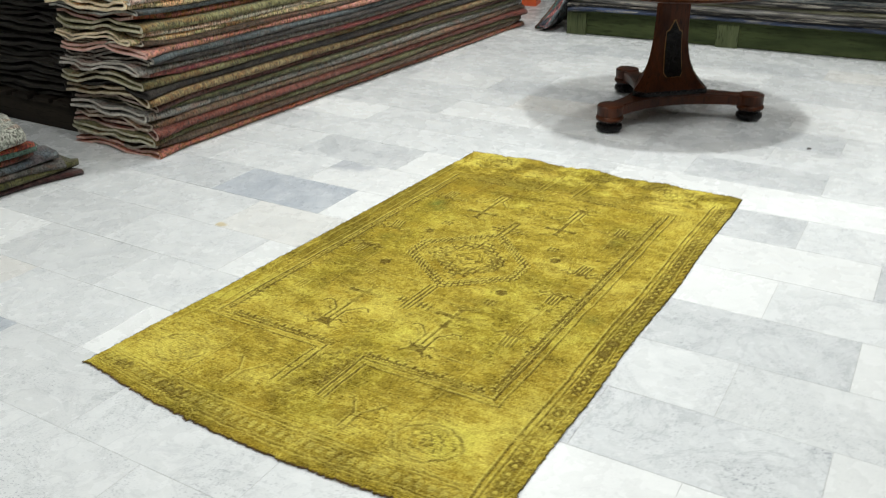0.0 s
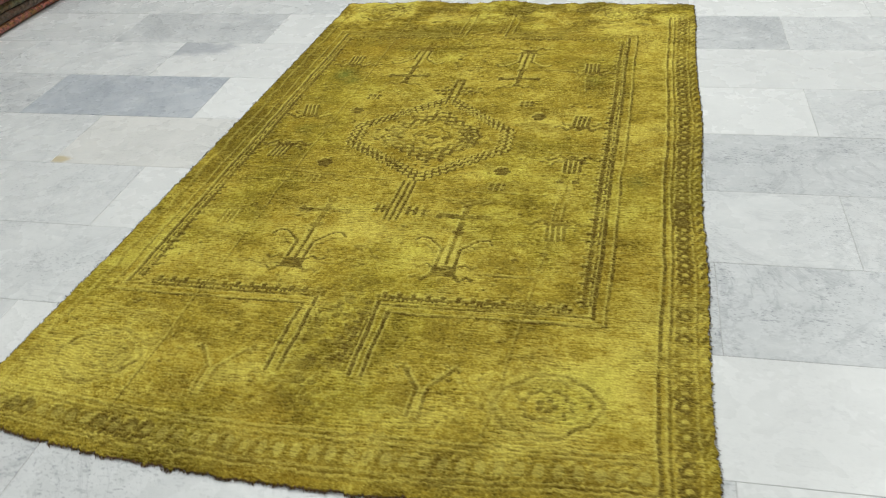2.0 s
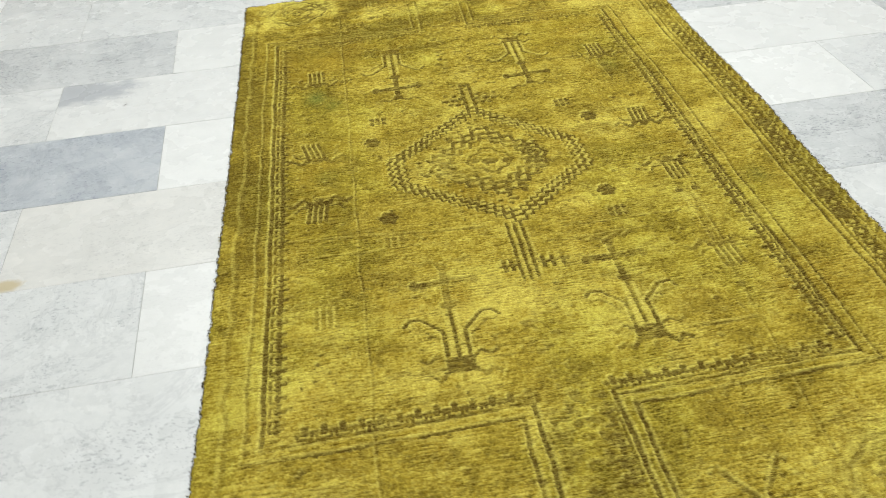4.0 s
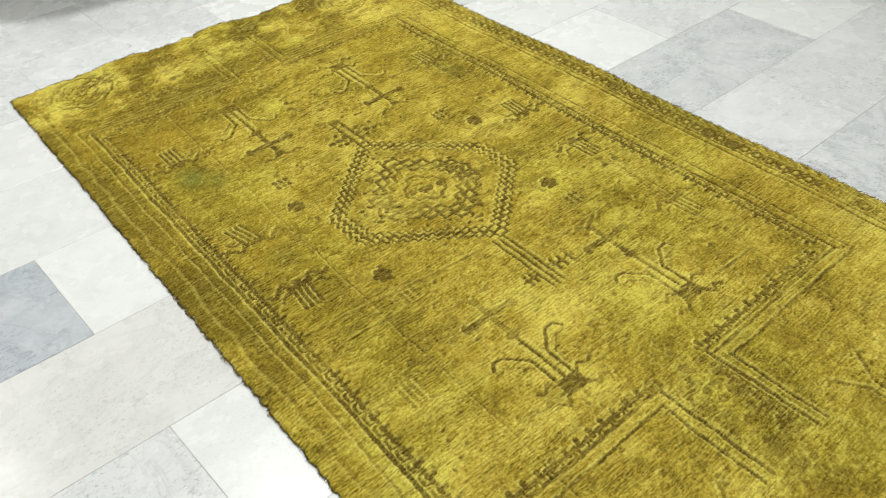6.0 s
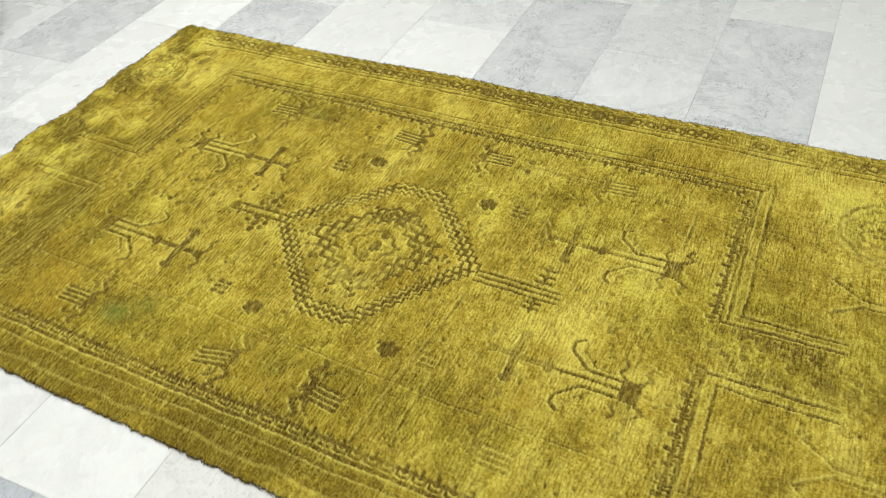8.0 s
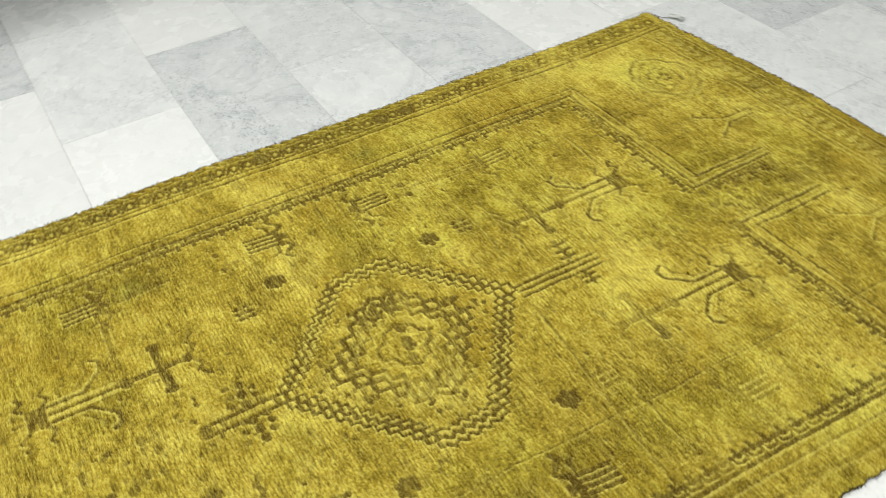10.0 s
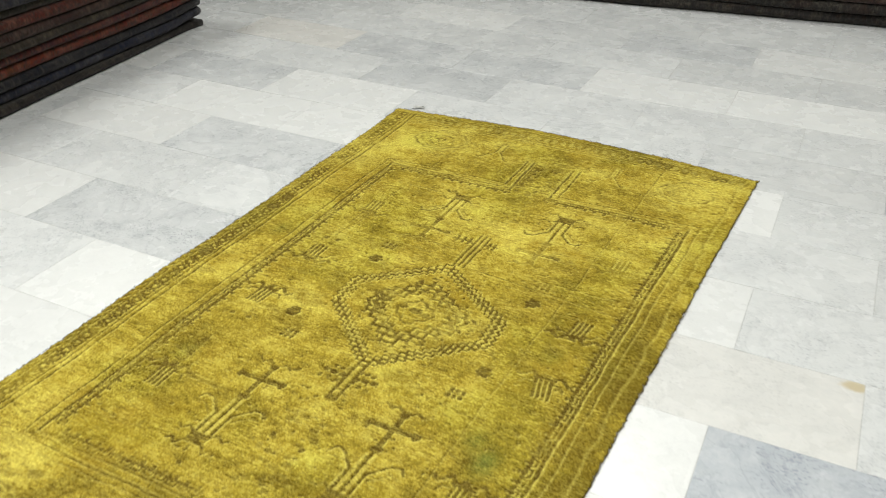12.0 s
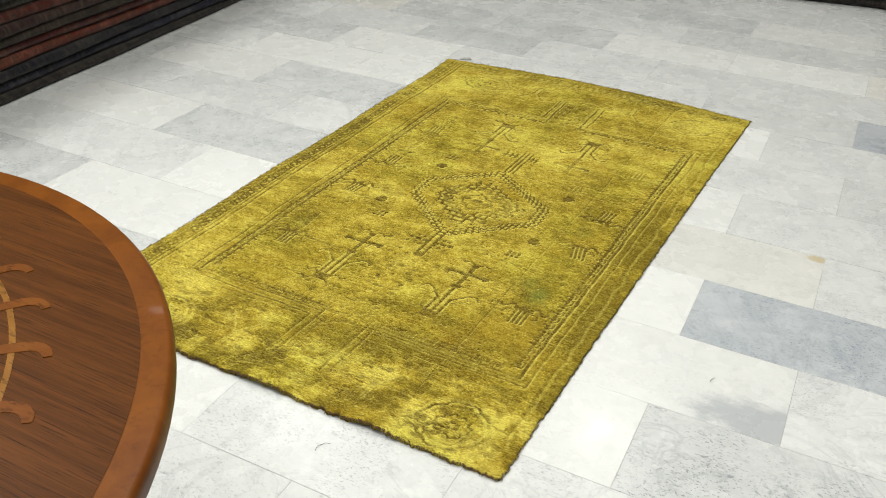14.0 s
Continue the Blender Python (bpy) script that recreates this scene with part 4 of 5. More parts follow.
me.polygons.foreach_set("use_smooth", np.ones(len(me.polygons), bool))
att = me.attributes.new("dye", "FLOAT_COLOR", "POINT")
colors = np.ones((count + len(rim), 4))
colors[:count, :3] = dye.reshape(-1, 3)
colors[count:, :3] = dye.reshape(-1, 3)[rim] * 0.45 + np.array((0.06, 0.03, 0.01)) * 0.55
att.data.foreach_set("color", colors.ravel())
me.materials.append(M_PILE)
area_rug = empty("area_rug")
tagged(area_rug, "worn over-dyed yellow-green wool rug with faded brown motifs on marble", "rug")
pile = new("pile_surface", me)
pile.parent = area_rug


def tufts(points, out, length, spread, thick, per, seed):
    """Short threads that stick out from the points, towards out, and droop to the floor."""
    r = random.Random(seed)
    bm = bmesh.new()
    for p, o in zip(points, out):
        for _ in range(per):
            a = Vector(p) + Vector((r.uniform(-spread, spread), r.uniform(-spread, spread), r.uniform(-0.003, 0.001)))
            d = (Vector(o) + Vector((r.uniform(-0.7, 0.7), r.uniform(-0.7, 0.7), 0))).normalized()
            ln = length * r.uniform(0.4, 1.3)
            side = Vector((-d.y, d.x, 0)) * thick * r.uniform(0.6, 1.4)
            mid = a + d * ln * 0.55 + Vector((0, 0, 0.0015))
            tip = a + d * ln
            tip.z = max(0.001, a.z - ln * r.uniform(0.3, 0.8))
            up = Vector((0, 0, thick))
            v = [bm.verts.new(q) for q in (a - side, a + side, a + up, mid - side * 0.8, mid + side * 0.8, mid + up, tip)]
            for f in ((0, 3, 5, 2), (2, 5, 4, 1), (1, 4, 3, 0), (3, 6, 5), (5, 6, 4), (4, 6, 3)):
                bm.faces.new([v[k] for k in f])
    return bm


def along(points_x, points_y, points_z):
    return np.stack([points_x, points_y, points_z], -1)


ends = {
    "fringe": ((along(RX[0], RY[0], RZ[0]), (0, -1, 0), M_FRINGE), (along(RX[-1], RY[-1], RZ[-1]), (0, 1, 0), M_FRINGE)),
    "selvedge": ((along(RX[:, 0], RY[:, 0], RZ[:, 0]), (-1, 0, 0), M_SELVEDGE), (along(RX[:, -1], RY[:, -1], RZ[:, -1]), (1, 0, 0), M_SELVEDGE)),
}
for name, sides in ends.items():
    for pts, out, mat in sides:
        pts = pts[::2]
        ln, per = (0.0055, 3) if name == "fringe" else (0.0032, 2)
        part(name, tufts(pts.tolist(), [out] * len(pts), ln, 0.002, 0.0011, per, 3), mat, area_rug, "ragged brown warp ends" if name == "fringe" else "dark overcast side binding")
stitch = plain("overcast_yarn", (0.42, 0.36, 0.20), 0.95, vary=0.4, scale=60, grain=0.8)
worn_side = [p for k, p in enumerate(along(RX[:, 0], RY[:, 0], RZ[:, 0])[::3]) if -0.30 < p[1] < 0.30 and k % 2 == 0 or p[1] > 0.95]
worn_side += [p for k, p in enumerate(along(RX[:, -1], RY[:, -1], RZ[:, -1])[::3]) if k % 5 == 0]
part("overcast_stitches", tufts(worn_side, [(-1 if p[0] < 0 else 1, 0, 0) for p in worn_side], 0.0060, 0.0015, 0.0014, 1, 5), stitch, area_rug, "pale yarn stitches over the worn side")["kind"] = "stuff"
# a torn paper tag tied at one corner
bm = bmesh.new()
tag_rows = [(0.0, 0.001), (0.014, 0.006), (0.030, 0.005), (0.044, 0.008)]
a = [bm.verts.new((x, -0.009 + 0.003 * math.sin(k * 2.1), 0.002 + z)) for k, (x, z) in enumerate(tag_rows)]
b = [bm.verts.new((x + 0.004, 0.009 + 0.003 * math.cos(k * 1.7), 0.003 + z * 0.6)) for k, (x, z) in enumerate(tag_rows)]
for k in range(3):
    bm.faces.new((a[k], a[k + 1], b[k + 1], b[k]))
bmesh.ops.solidify(bm, geom=bm.faces[:], thickness=0.0006)
tag = part("tag", bm, M_TAG, area_rug, "crumpled white paper tag")
tag.matrix_basis = pose(0.536, -1.188, 0, 0, 0, 32)
bm = bmesh.new()
cord = [[bm.verts.new((0.040 + 0.046 * k / 6, 0.002 + 0.012 * math.sin(k * 0.5) + dy, 0.004 + dz)) for dy, dz in ((-0.0008, 0), (0.0008, 0), (0, 0.0014))] for k in range(7)]
for p, q in zip(cord, cord[1:]):
    for i, j in ((0, 1), (1, 2), (2, 0)):
        bm.faces.new((p[i], p[j], q[j], q[i]))
part("string", bm, M_TAGDARK, tag, "thin dark string")
part("print", box(0.006, 0.014, -0.003, -0.001, 0.0075, 0.0080), M_TAGDARK, tag, "dark print on the tag")


# ---- the round table ----
TX, TY, TH, TR = -0.040, 2.262, 0.766, 0.636
# the top sits a little off the middle of its column
AX, AY = 0.030, -0.025
table = empty("round_table", pose(TX, TY, 0))
tagged(table, "polished round mahogany pedestal table with inlaid top, on three bun feet", "table")
smooth(part("tabletop", lathe([(TR - 0.060, TH - 0.044), (TR - 0.024, TH - 0.042), (TR - 0.008, TH - 0.036), (TR - 0.001, TH - 0.028), (TR, TH - 0.014), (TR - 0.001, TH - 0.006), (TR - 0.004, TH - 0.002), (TR - 0.008, TH)], 128, AX, AY), M_BAND, table, "orange-brown crossbanded rim"), 30)
smooth(part("veneer_field", lathe([(TR - 0.036, TH - 0.004), (TR - 0.036, TH + 0.0006)], 128, AX, AY), M_FIELD, table, "dark striped rosewood veneer"), 30)
smooth(part("apron", lathe([(TR - 0.10, TH - 0.068), (TR - 0.085, TH - 0.064), (TR - 0.08, TH - 0.058), (TR - 0.085, TH - 0.039)], 96, AX, AY), M_LEG, table), 30)


def ribbon(points, widths, z0, z1):
    """A flat inlaid band that follows points, as wide as widths says."""
    bm = bmesh.new()
    rows = []
    for k, (x, y) in enumerate(points):
        p, q = points[max(k - 1, 0)], points[min(k + 1, len(points) - 1)]
        d = Vector((q[0] - p[0], q[1] - p[1])).normalized()
        w = widths[k] / 2
        rows.append([bm.verts.new((x - d.y * w, y + d.x * w, z)) for z in (z0, z1)] + [bm.verts.new((x + d.y * w, y - d.x * w, z)) for z in (z1, z0)])
    for a, b in zip(rows, rows[1:]):
        for k in range(4):
            bm.faces.new((a[k], a[(k + 1) % 4], b[(k + 1) % 4], b[k]))
    bm.faces.new(rows[0][::-1]), bm.faces.new(rows[-1])
    bmesh.ops.recalc_face_normals(bm, faces=bm.faces[:])
    return bm


ring = [(AX + 0.464 * math.cos(2 * math.pi * k / 96), AY + 0.464 * math.sin(2 * math.pi * k / 96)) for k in range(97)]
part("inlay_ring", ribbon(ring, [0.007] * 97, TH, TH + 0.0011), M_LINE, table, "pale inlaid ring")
for deg in (-101, -113, -123.5, -134.5, -146.5, -158):
    a0 = radians(deg + 1.5)
    x, y, head = AX + 0.302 * math.cos(a0), AY + 0.302 * math.sin(a0), a0 + 0.10
    pts, wid = [], []
    for j in range(27):
        t = j / 26
        pts.append((x, y))
        wid.append(0.005 + 0.013 * math.sin(math.pi * min(0.08 + t * 0.86, 1)) ** 0.6)
        head -= 0.012 if t < 0.70 else 0.20
        step = 0.0095 if t < 0.70 else 0.0050
        x, y = x + step * math.cos(head), y + step * math.sin(head)
    part("inlay_scroll", ribbon(pts, wid, TH, TH + 0.0016), M_INLAY, table, "pale inlaid scroll")

FOOT_R, FOOT_TURN = 0.475, radians(-107)
arms = [FOOT_TURN + k * 2 * math.pi / 3 for k in range(3)]
outline = []
for k, a in enumerate(arms):
    nxt = a + 2 * math.pi / 3
    ends_at = []
    for ang, sgn in ((a, 1), (nxt, -1)):
        along_arm, across = Vector((math.cos(ang), math.sin(ang))), Vector((-math.sin(ang), math.cos(ang))) * sgn
        ends_at.append(along_arm * (FOOT_R - 0.03) + across * 0.045)
    inner = Vector((math.cos((a + nxt) / 2), math.sin((a + nxt) / 2))) * 0.150
    pull = 2 * inner - (ends_at[0] + ends_at[1]) / 2
    for j in range(17):
        t = j / 16
        outline.append(tuple(ends_at[0] * (1 - t) ** 2 + pull * 2 * t * (1 - t) + ends_at[1] * t**2))
smooth(part("base_platform", prism(outline, 0.084, 0.138, 0.006), M_LEG, table, "concave three-armed mahogany base"), 35)
for a in arms:
    fx, fy = FOOT_R * math.cos(a), FOOT_R * math.sin(a)
    foot = smooth(part("bun_foot", lathe([(0.058, 0.058), (0.070, 0.063), (0.074, 0.073), (0.070, 0.083), (0.064, 0.088), (0.067, 0.094), (0.068, 0.138), (0.062, 0.143)], 40, fx, fy), M_LEG, table, "turned mahogany bun foot"), 35)
    smooth(part("foot_pad", lathe([(0.046, 0.0), (0.060, 0.006), (0.070, 0.020), (0.068, 0.036), (0.056, 0.044), (0.062, 0.0575)], 40, fx, fy), M_BLACK, foot, "black turned foot pad"), 35)


def column_ring(r, z, ease=0.16):
    """A three-sided ring with blunt corners that point along the arms."""
    pts = []
    for a in arms:
        for d in (-ease, ease):
            pts.append((r * math.cos(a + d), r * math.sin(a + d), z))
    return pts


bm = bmesh.new()
rings = []
for j in range(17):
    t = j / 16
    r = 0.104 + 0.002 * t + 0.125 * (1 - t) ** 5.2
    rings.append([bm.verts.new(p) for p in column_ring(r, 0.164 + (TH - 0.04 - 0.164) * t)])
for a, b in zip(rings, rings[1:]):
    for k in range(6):
        bm.faces.new((a[k], a[(k + 1) % 6], b[(k + 1) % 6], b[k]))
bm.faces.new(rings[0][::-1]), bm.faces.new(rings[-1])
column = smooth(part("column", bm, M_LEG, table, "three-sided flared mahogany column"), 35)
plinth = [p[:2] for p in column_ring(0.240, 0, 0.14)]
part("plinth", prism(plinth, 0.1385, 0.164, 0.008), M_BLACK, table, "black stepped moulding")


def face_point(k, s, t):
    """A point on side k of the column: s across in metres, t its height from 0 to 1."""
    r = 0.104 + 0.002 * t + 0.125 * (1 - t) ** 5.2
    mid = arms[k] + math.pi / 3
    flat = r * math.cos(math.pi / 3 - 0.16)
    return Vector((flat * math.cos(mid) - s * math.sin(mid), flat * math.sin(mid) + s * math.cos(mid), 0.164 + (TH - 0.04 - 0.164) * t)), Vector((math.cos(mid), math.sin(mid), 0))


def panel_width(t):
    q = (t - 0.12) / 0.52
    w = 0.052 - 0.012 * q
    if q < 0.05:
        w *= 0.72 + 0.28 * (q / 0.05) ** 2
    elif q > 0.80:
        e = (q - 0.80) / 0.20
        w *= 0.74 * (1 - e) ** 1.3 + 0.10 * math.sin(math.pi * e) + 0.26 * max(0.0, 1 - e / 0.12)
    return max(w, 0.004)


for k in range(3):
    for grow, lift, mat, name in ((0.0045, 0.003, M_GILT, "gilt_border"), (0.0, 0.005, M_BLACK, "black_panel")):
        bm = bmesh.new()
        rows = []
        for j in range(31):
            t = 0.12 - grow * 0.8 + (0.52 + grow * 3.2) * j / 30
            w = panel_width(0.12 + 0.52 * j / 30) + grow
            row = []
            for s in (-w, w):
                p, nrm = face_point(k, s, t)
                row += [bm.verts.new(p - nrm * 0.004), bm.verts.new(p + nrm * lift)]
            rows.append(row)
        for a, b in zip(rows, rows[1:]):
            for i, j in ((1, 3), (0, 1), (3, 2)):
                bm.faces.new((a[i], a[j], b[j], b[i]))
        bm.faces.new((rows[0][0], rows[0][2], rows[0][3], rows[0][1])), bm.faces.new((rows[-1][0], rows[-1][1], rows[-1][3], rows[-1][2]))
        bmesh.ops.recalc_face_normals(bm, faces=bm.faces[:])
        part(name, bm, mat, column)


# ---- stacks of folded rugs ----
PALETTE = {
    "grey": (0.16, 0.15, 0.14), "slate": (0.070, 0.085, 0.092), "navy": (0.022, 0.030, 0.060), "rust": (0.27, 0.075, 0.03), "brick": (0.19, 0.06, 0.045),
    "plum": (0.085, 0.036, 0.034), "sand": (0.30, 0.235, 0.14), "gold": (0.25, 0.185, 0.080), "blue": (0.032, 0.058, 0.14), "olive": (0.10, 0.095, 0.04), "brown": (0.085, 0.055, 0.038),
    "rose": (0.30, 0.13, 0.11), "cream": (0.40, 0.355, 0.28), "teal": (0.055, 0.12, 0.11), "black": (0.022, 0.020, 0.020), "ash": (0.24, 0.23, 0.21),
}


def folded_rug(name, m, length, depth, thick, color, wave, seed, wool=None):
    """One long rug folded double. It lies along its own x, its rounded fold faces -y; wave bends it up and down."""
    r = random.Random(seed)
    sheet = min(0.013, thick * 0.40)
    rad = thick / 2
    nose = r.uniform(0.0, 0.022)
    back = [nose + rad + (depth - nose - rad) * k / 9 for k in range(10)]
    outer = [(d, 0.0, 0) for d in back[::-1]] + [(nose + rad + rad * 1.1 * math.cos(a), rad + rad * math.sin(a), 0.5) for a in (math.pi * (1.5 - j / 7) for j in range(1, 7))] + [(d, thick, 1) for d in back]
    inr = rad - sheet
    inner = [(d, thick - sheet, 1) for d in back[::-1]] + [(nose + rad + inr * 1.1 * math.cos(a), rad + inr * math.sin(a), 0.5) for a in (math.pi * (0.5 + j / 5) for j in range(1, 5))] + [(d, sheet, 0) for d in back]
    prof = outer + inner
    segs = max(int(length / 0.07), 10)
    bm = bmesh.new()
    ph = [r.uniform(0, 6.28) for _ in range(6)]
    flare = r.uniform(-0.02, 0.012)
    cut0, cut1 = r.uniform(-0.025, 0.025), r.uniform(-0.025, 0.025)
    rows = []
    for i in range(segs + 1):
        t = i / segs
        t = t - math.sin(2 * math.pi * t) * 0.055
        x = (length + cut1 - cut0) * t + cut0
        endness = max(0.0, 1 - min(x, length - x) / 0.20)
        push = 0.008 * math.sin(2.1 * x + ph[0]) + 0.003 * math.sin(9 * x + ph[1]) + (0.018 * math.sin(7 * x + ph[3]) + flare) * endness
        row = []
        for d, z, side in prof:
            u = d / depth
            lift = wave(x, d) + endness * (0.010 * math.sin(13 * d + ph[2]) + 0.005 * math.sin(31 * d + ph[3]) + 0.005 * (side - 0.5) * math.sin(24 * d + ph[4]))
            row.append(bm.verts.new((x + 0.014 * endness * math.sin(19 * d + ph[5]) + endness * 0.01 * (side - 0.5), d + push * (1 - u), z + lift)))
        rows.append(row)
    n = len(prof)
    for a, b in zip(rows, rows[1:]):
        for j in range(n):
            k = (j + 1) % n
            bm.faces.new((a[j], b[j], b[k], a[k]))
    split = len(outer)
    for row, flip in ((rows[0], False), (rows[-1], True)):
        # the cut end, as a strip between the outer and the inner path
        hi, lo = row[:split], row[split:][::-1]
        steps = max(len(hi), len(lo))
        for j in range(steps - 1):
            p, q = hi[round(j * (len(hi) - 1) / (steps - 1))], hi[round((j + 1) * (len(hi) - 1) / (steps - 1))]
            v, w = lo[round(j * (len(lo) - 1) / (steps - 1))], lo[round((j + 1) * (len(lo) - 1) / (steps - 1))]
            ring = [p, q]
            for extra in (w, v):
                if extra not in ring:
                    ring.append(extra)
            if len(set(ring)) >= 3:
                bm.faces.new(ring[::-1] if flip else ring).material_index = 1
    bmesh.ops.recalc_face_normals(bm, faces=bm.faces[:])
    for f in bm.faces:
        f.smooth = f.material_index == 0
    ob = part(name, bm, [wool or M_WOOL, M_DULL if max(color) < 0.05 else M_CUT])
    ob.matrix_basis = m
    ob.color = (*color, 1)
    return ob


def rug_stack(m, length, depth, layers, group, seed, uneven=0.03, gain=1.4, taper=0.0, wool=None, rich=0.66):
    """Folded rugs on top of one another, from the floor up: pairs of a colour's name and a thickness."""
    r = random.Random(seed)
    z = 0.002
    ph = [r.uniform(0, 6.28) for _ in range(3)]
    for k, (tint, thick) in enumerate(layers):
        amp = min(z * 0.018, 0.012)
        fan = 0.011 * min(1.0, z / 0.15)
        wave = lambda x, d, amp=amp, fan=fan, k=k: fan * max(0.0, 1 - min(abs(x), abs(length - x)) / 0.25) * math.sin(9 * d + ph[1] + 0.22 * k) + amp * (math.sin(1.6 * x + ph[0]) + 0.35 * math.sin(4.3 * x + ph[1]) + 0.8 * math.sin(7 * d + ph[2]))
        c = PALETTE[tint]
        c = tuple(max(rich * v + (1 - rich) * (sum(c) / 3), 0.004) for v in c)
        lum = r.choice((0.55, 0.8, 1.0, 1.15, 1.45))
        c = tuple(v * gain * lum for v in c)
        shift = Matrix.Translation((r.uniform(-uneven, uneven) if k else 0, r.uniform(-0.012, 0.012) + (0.0 if k else 0.004), z))
        ob = folded_rug("folded_rug", m @ shift, length + r.uniform(-uneven, uneven) - taper * k, depth, thick, c, wave, seed * 100 + k, wool)
        tagged(ob, "folded %s wool rug in a tall stack" % {"slate": "slate blue", "navy": "navy blue", "blue": "dark blue", "ash": "pale grey", "rust": "rust orange", "brick": "brick red", "black": "nearly black"}.get(tint, tint), "folded rug", group)
        z += thick * 1.005
    return z


def tints(text, lo, hi, seed):
    r = random.Random(seed)
    return [(t, r.uniform(lo, hi)) for t in text.split()]


# big stack on the west side: its folds face east, its ends face south
WEST = pose(-1.955, 0.33, 0, 0, 0, 87.6)
rug_stack(WEST, 3.86, 0.62, tints("brick brown olive brick brown ash olive plum gold black olive brick ash black slate rose brown sand cream olive brick slate sand ash teal cream brown sand grey olive slate sand brown cream ash brick grey sand", 0.022, 0.040, 5), "folded rugs in the west stack", 11, gain=2.15, rich=0.95)
# darker stack behind it, on a low pallet; the shade there is in its colours
dark_pallet = empty("low_pallet", pose(-4.06, 0.42, 0))
tagged(dark_pallet, "dark low wooden pallet under folded rugs", "pallet")
for y in (0.0, 0.9, 1.8):
    part("bearer", box(0, 1.38, y, y + 0.10, 0, 0.14, 0.004), M_DARKWOOD, dark_pallet)
for x in (0.0, 0.18, 0.36, 0.54, 0.72, 0.90, 1.08, 1.25):
    part("slat", box(x, x + 0.13, -0.02, 1.95, 0.1405, 0.165, 0.003), M_DARKWOOD, dark_pallet)
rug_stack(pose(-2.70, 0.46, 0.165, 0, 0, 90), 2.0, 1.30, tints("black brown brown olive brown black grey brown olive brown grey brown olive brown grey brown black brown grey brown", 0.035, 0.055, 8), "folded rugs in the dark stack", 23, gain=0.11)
# low stack beside it
LOW = pose(-2.31, -1.72, 0, 0, 0, 84)
top = rug_stack(LOW, 1.72, 0.75, tints("plum olive grey slate brick teal rust", 0.026, 0.036, 3), "folded rugs in the low stack", 31, 0.02, taper=0.035, rich=1.1)
pale_rug = folded_rug("folded_rug", LOW @ pose(-0.11, -0.03, top), 1.60, 0.6, 0.08, (0.42, 0.42, 0.36), lambda x, d: 0.012 * math.sin(8 * x) + 0.01 * math.sin(11 * d), 77)
tagged(pale_rug, "folded pale cream-grey rug on top of a low stack", "folded rug", "folded rugs in the low stack")

# east stack: its folds face west
rug_stack(pose(1.836, 1.20, 0, 0, 0, -86.2), 2.84, 0.75, tints("black navy navy rust brick brown plum brick ash navy olive slate ash slate brick sand black slate brick olive brown navy brick brown plum rust black navy brick slate brown brick plum olive brown slate brick grey", 0.034, 0.050, 14), "folded rugs in the east stack", 41, gain=0.24, rich=1.9)
# south stack: its folds face north; the two lowest are black for the shadow there
rug_stack(pose(0.95, -2.89, 0, 0, 0, 186.7), 3.1, 0.8, tints("black black plum plum brown navy plum slate brown black brick brown olive slate brown plum black brown", 0.040, 0.060, 19), "folded rugs in the south stack", 53)

# green pallet along the north side with long rugs on it
BENCH = pose(-1.37, 4.075, 0, 0, 0, 2.0)
bench = empty("rug_platform", BENCH)
tagged(bench, "long green-stained wooden platform carrying rugs", "platform")
part("front_board", box(0.0, 4.3, 0.02, 0.045, 0.006, 0.165, 0.003), M_GREEN, bench, "knotty green pine board")
part("back_board", box(0.0, 4.3, 1.05, 1.075, 0.006, 0.165, 0.003), M_GREEN, bench)
part("end_board", box(0.0, 0.025, 0.046, 1.049, 0.006, 0.165, 0.003), M_GREEN, bench)
for x in (0.0, 1.17, 2.34, 3.51):
    part("post", box(x + 0.002, x + 0.16, -0.004, 0.0195, 0.0, 0.168, 0.003), M_GREENPOST, bench, "paler green block")
for k in range(7):
    y = 0.0 + k * 0.155
    part("slat", box(0.0, 4.3, y, y + 0.13, 0.1685, 0.190, 0.003), M_GREEN, bench)
rug_stack(BENCH @ pose(0.02, -0.05, 0.190), 4.2, 1.0, tints("blue black grey olive black slate black plum grey brown", 0.030, 0.045, 4), "long rugs on the platform", 61, wool=M_KILIM)


def draped_end(m, width, drop, seed):
    """Rug ends that hang over the platform's end in loose folds."""
    r = random.Random(seed)
    bm = bmesh.new()
    cols = 40
    rows = []
    for j in range(9):
        t = j / 8
        row = []
        for i in range(cols + 1):
            s = i / cols
            y = width * (s - 0.5) * (1 + 0.25 * t)
            x = -0.03 - 0.16 * t**1.3 + 0.034 * math.sin(i * 1.35 + seed) * (0.3 + t) + 0.006 * r.uniform(-1, 1)
            row.append(bm.verts.new((x, y, -drop * t * (1 - 0.06 * r.random()))))
        rows.append(row)
    for a, b in zip(rows, rows[1:]):
        for i in range(cols):
            bm.faces.new((a[i], a[i + 1], b[i + 1], b[i]))
    bmesh.ops.solidify(bm, geom=bm.faces[:], thickness=0.012)
    for f in bm.faces:
        f.smooth = True
    ob = part("draped_rug", bm, [M_WOOL, M_CUT])
    ob.matrix_basis = m
    return ob


for k, tint in enumerate(("slate", "rose", "navy", "teal", "brown")):
    d = draped_end(BENCH @ pose(0.015 - 0.028 * k, 0.20 + 0.015 * k, 0.30, 0, 0, 3 * k), 0.42, 0.27 + 0.004 * k, k * 0.35)
    d.color = (*(3.2 * v + 0.06 for v in PALETTE[tint]), 1)
    tagged(d, "dark %s rug end hanging in loose folds off the platform" % tint, "rug end", "rug ends hanging off the platform")

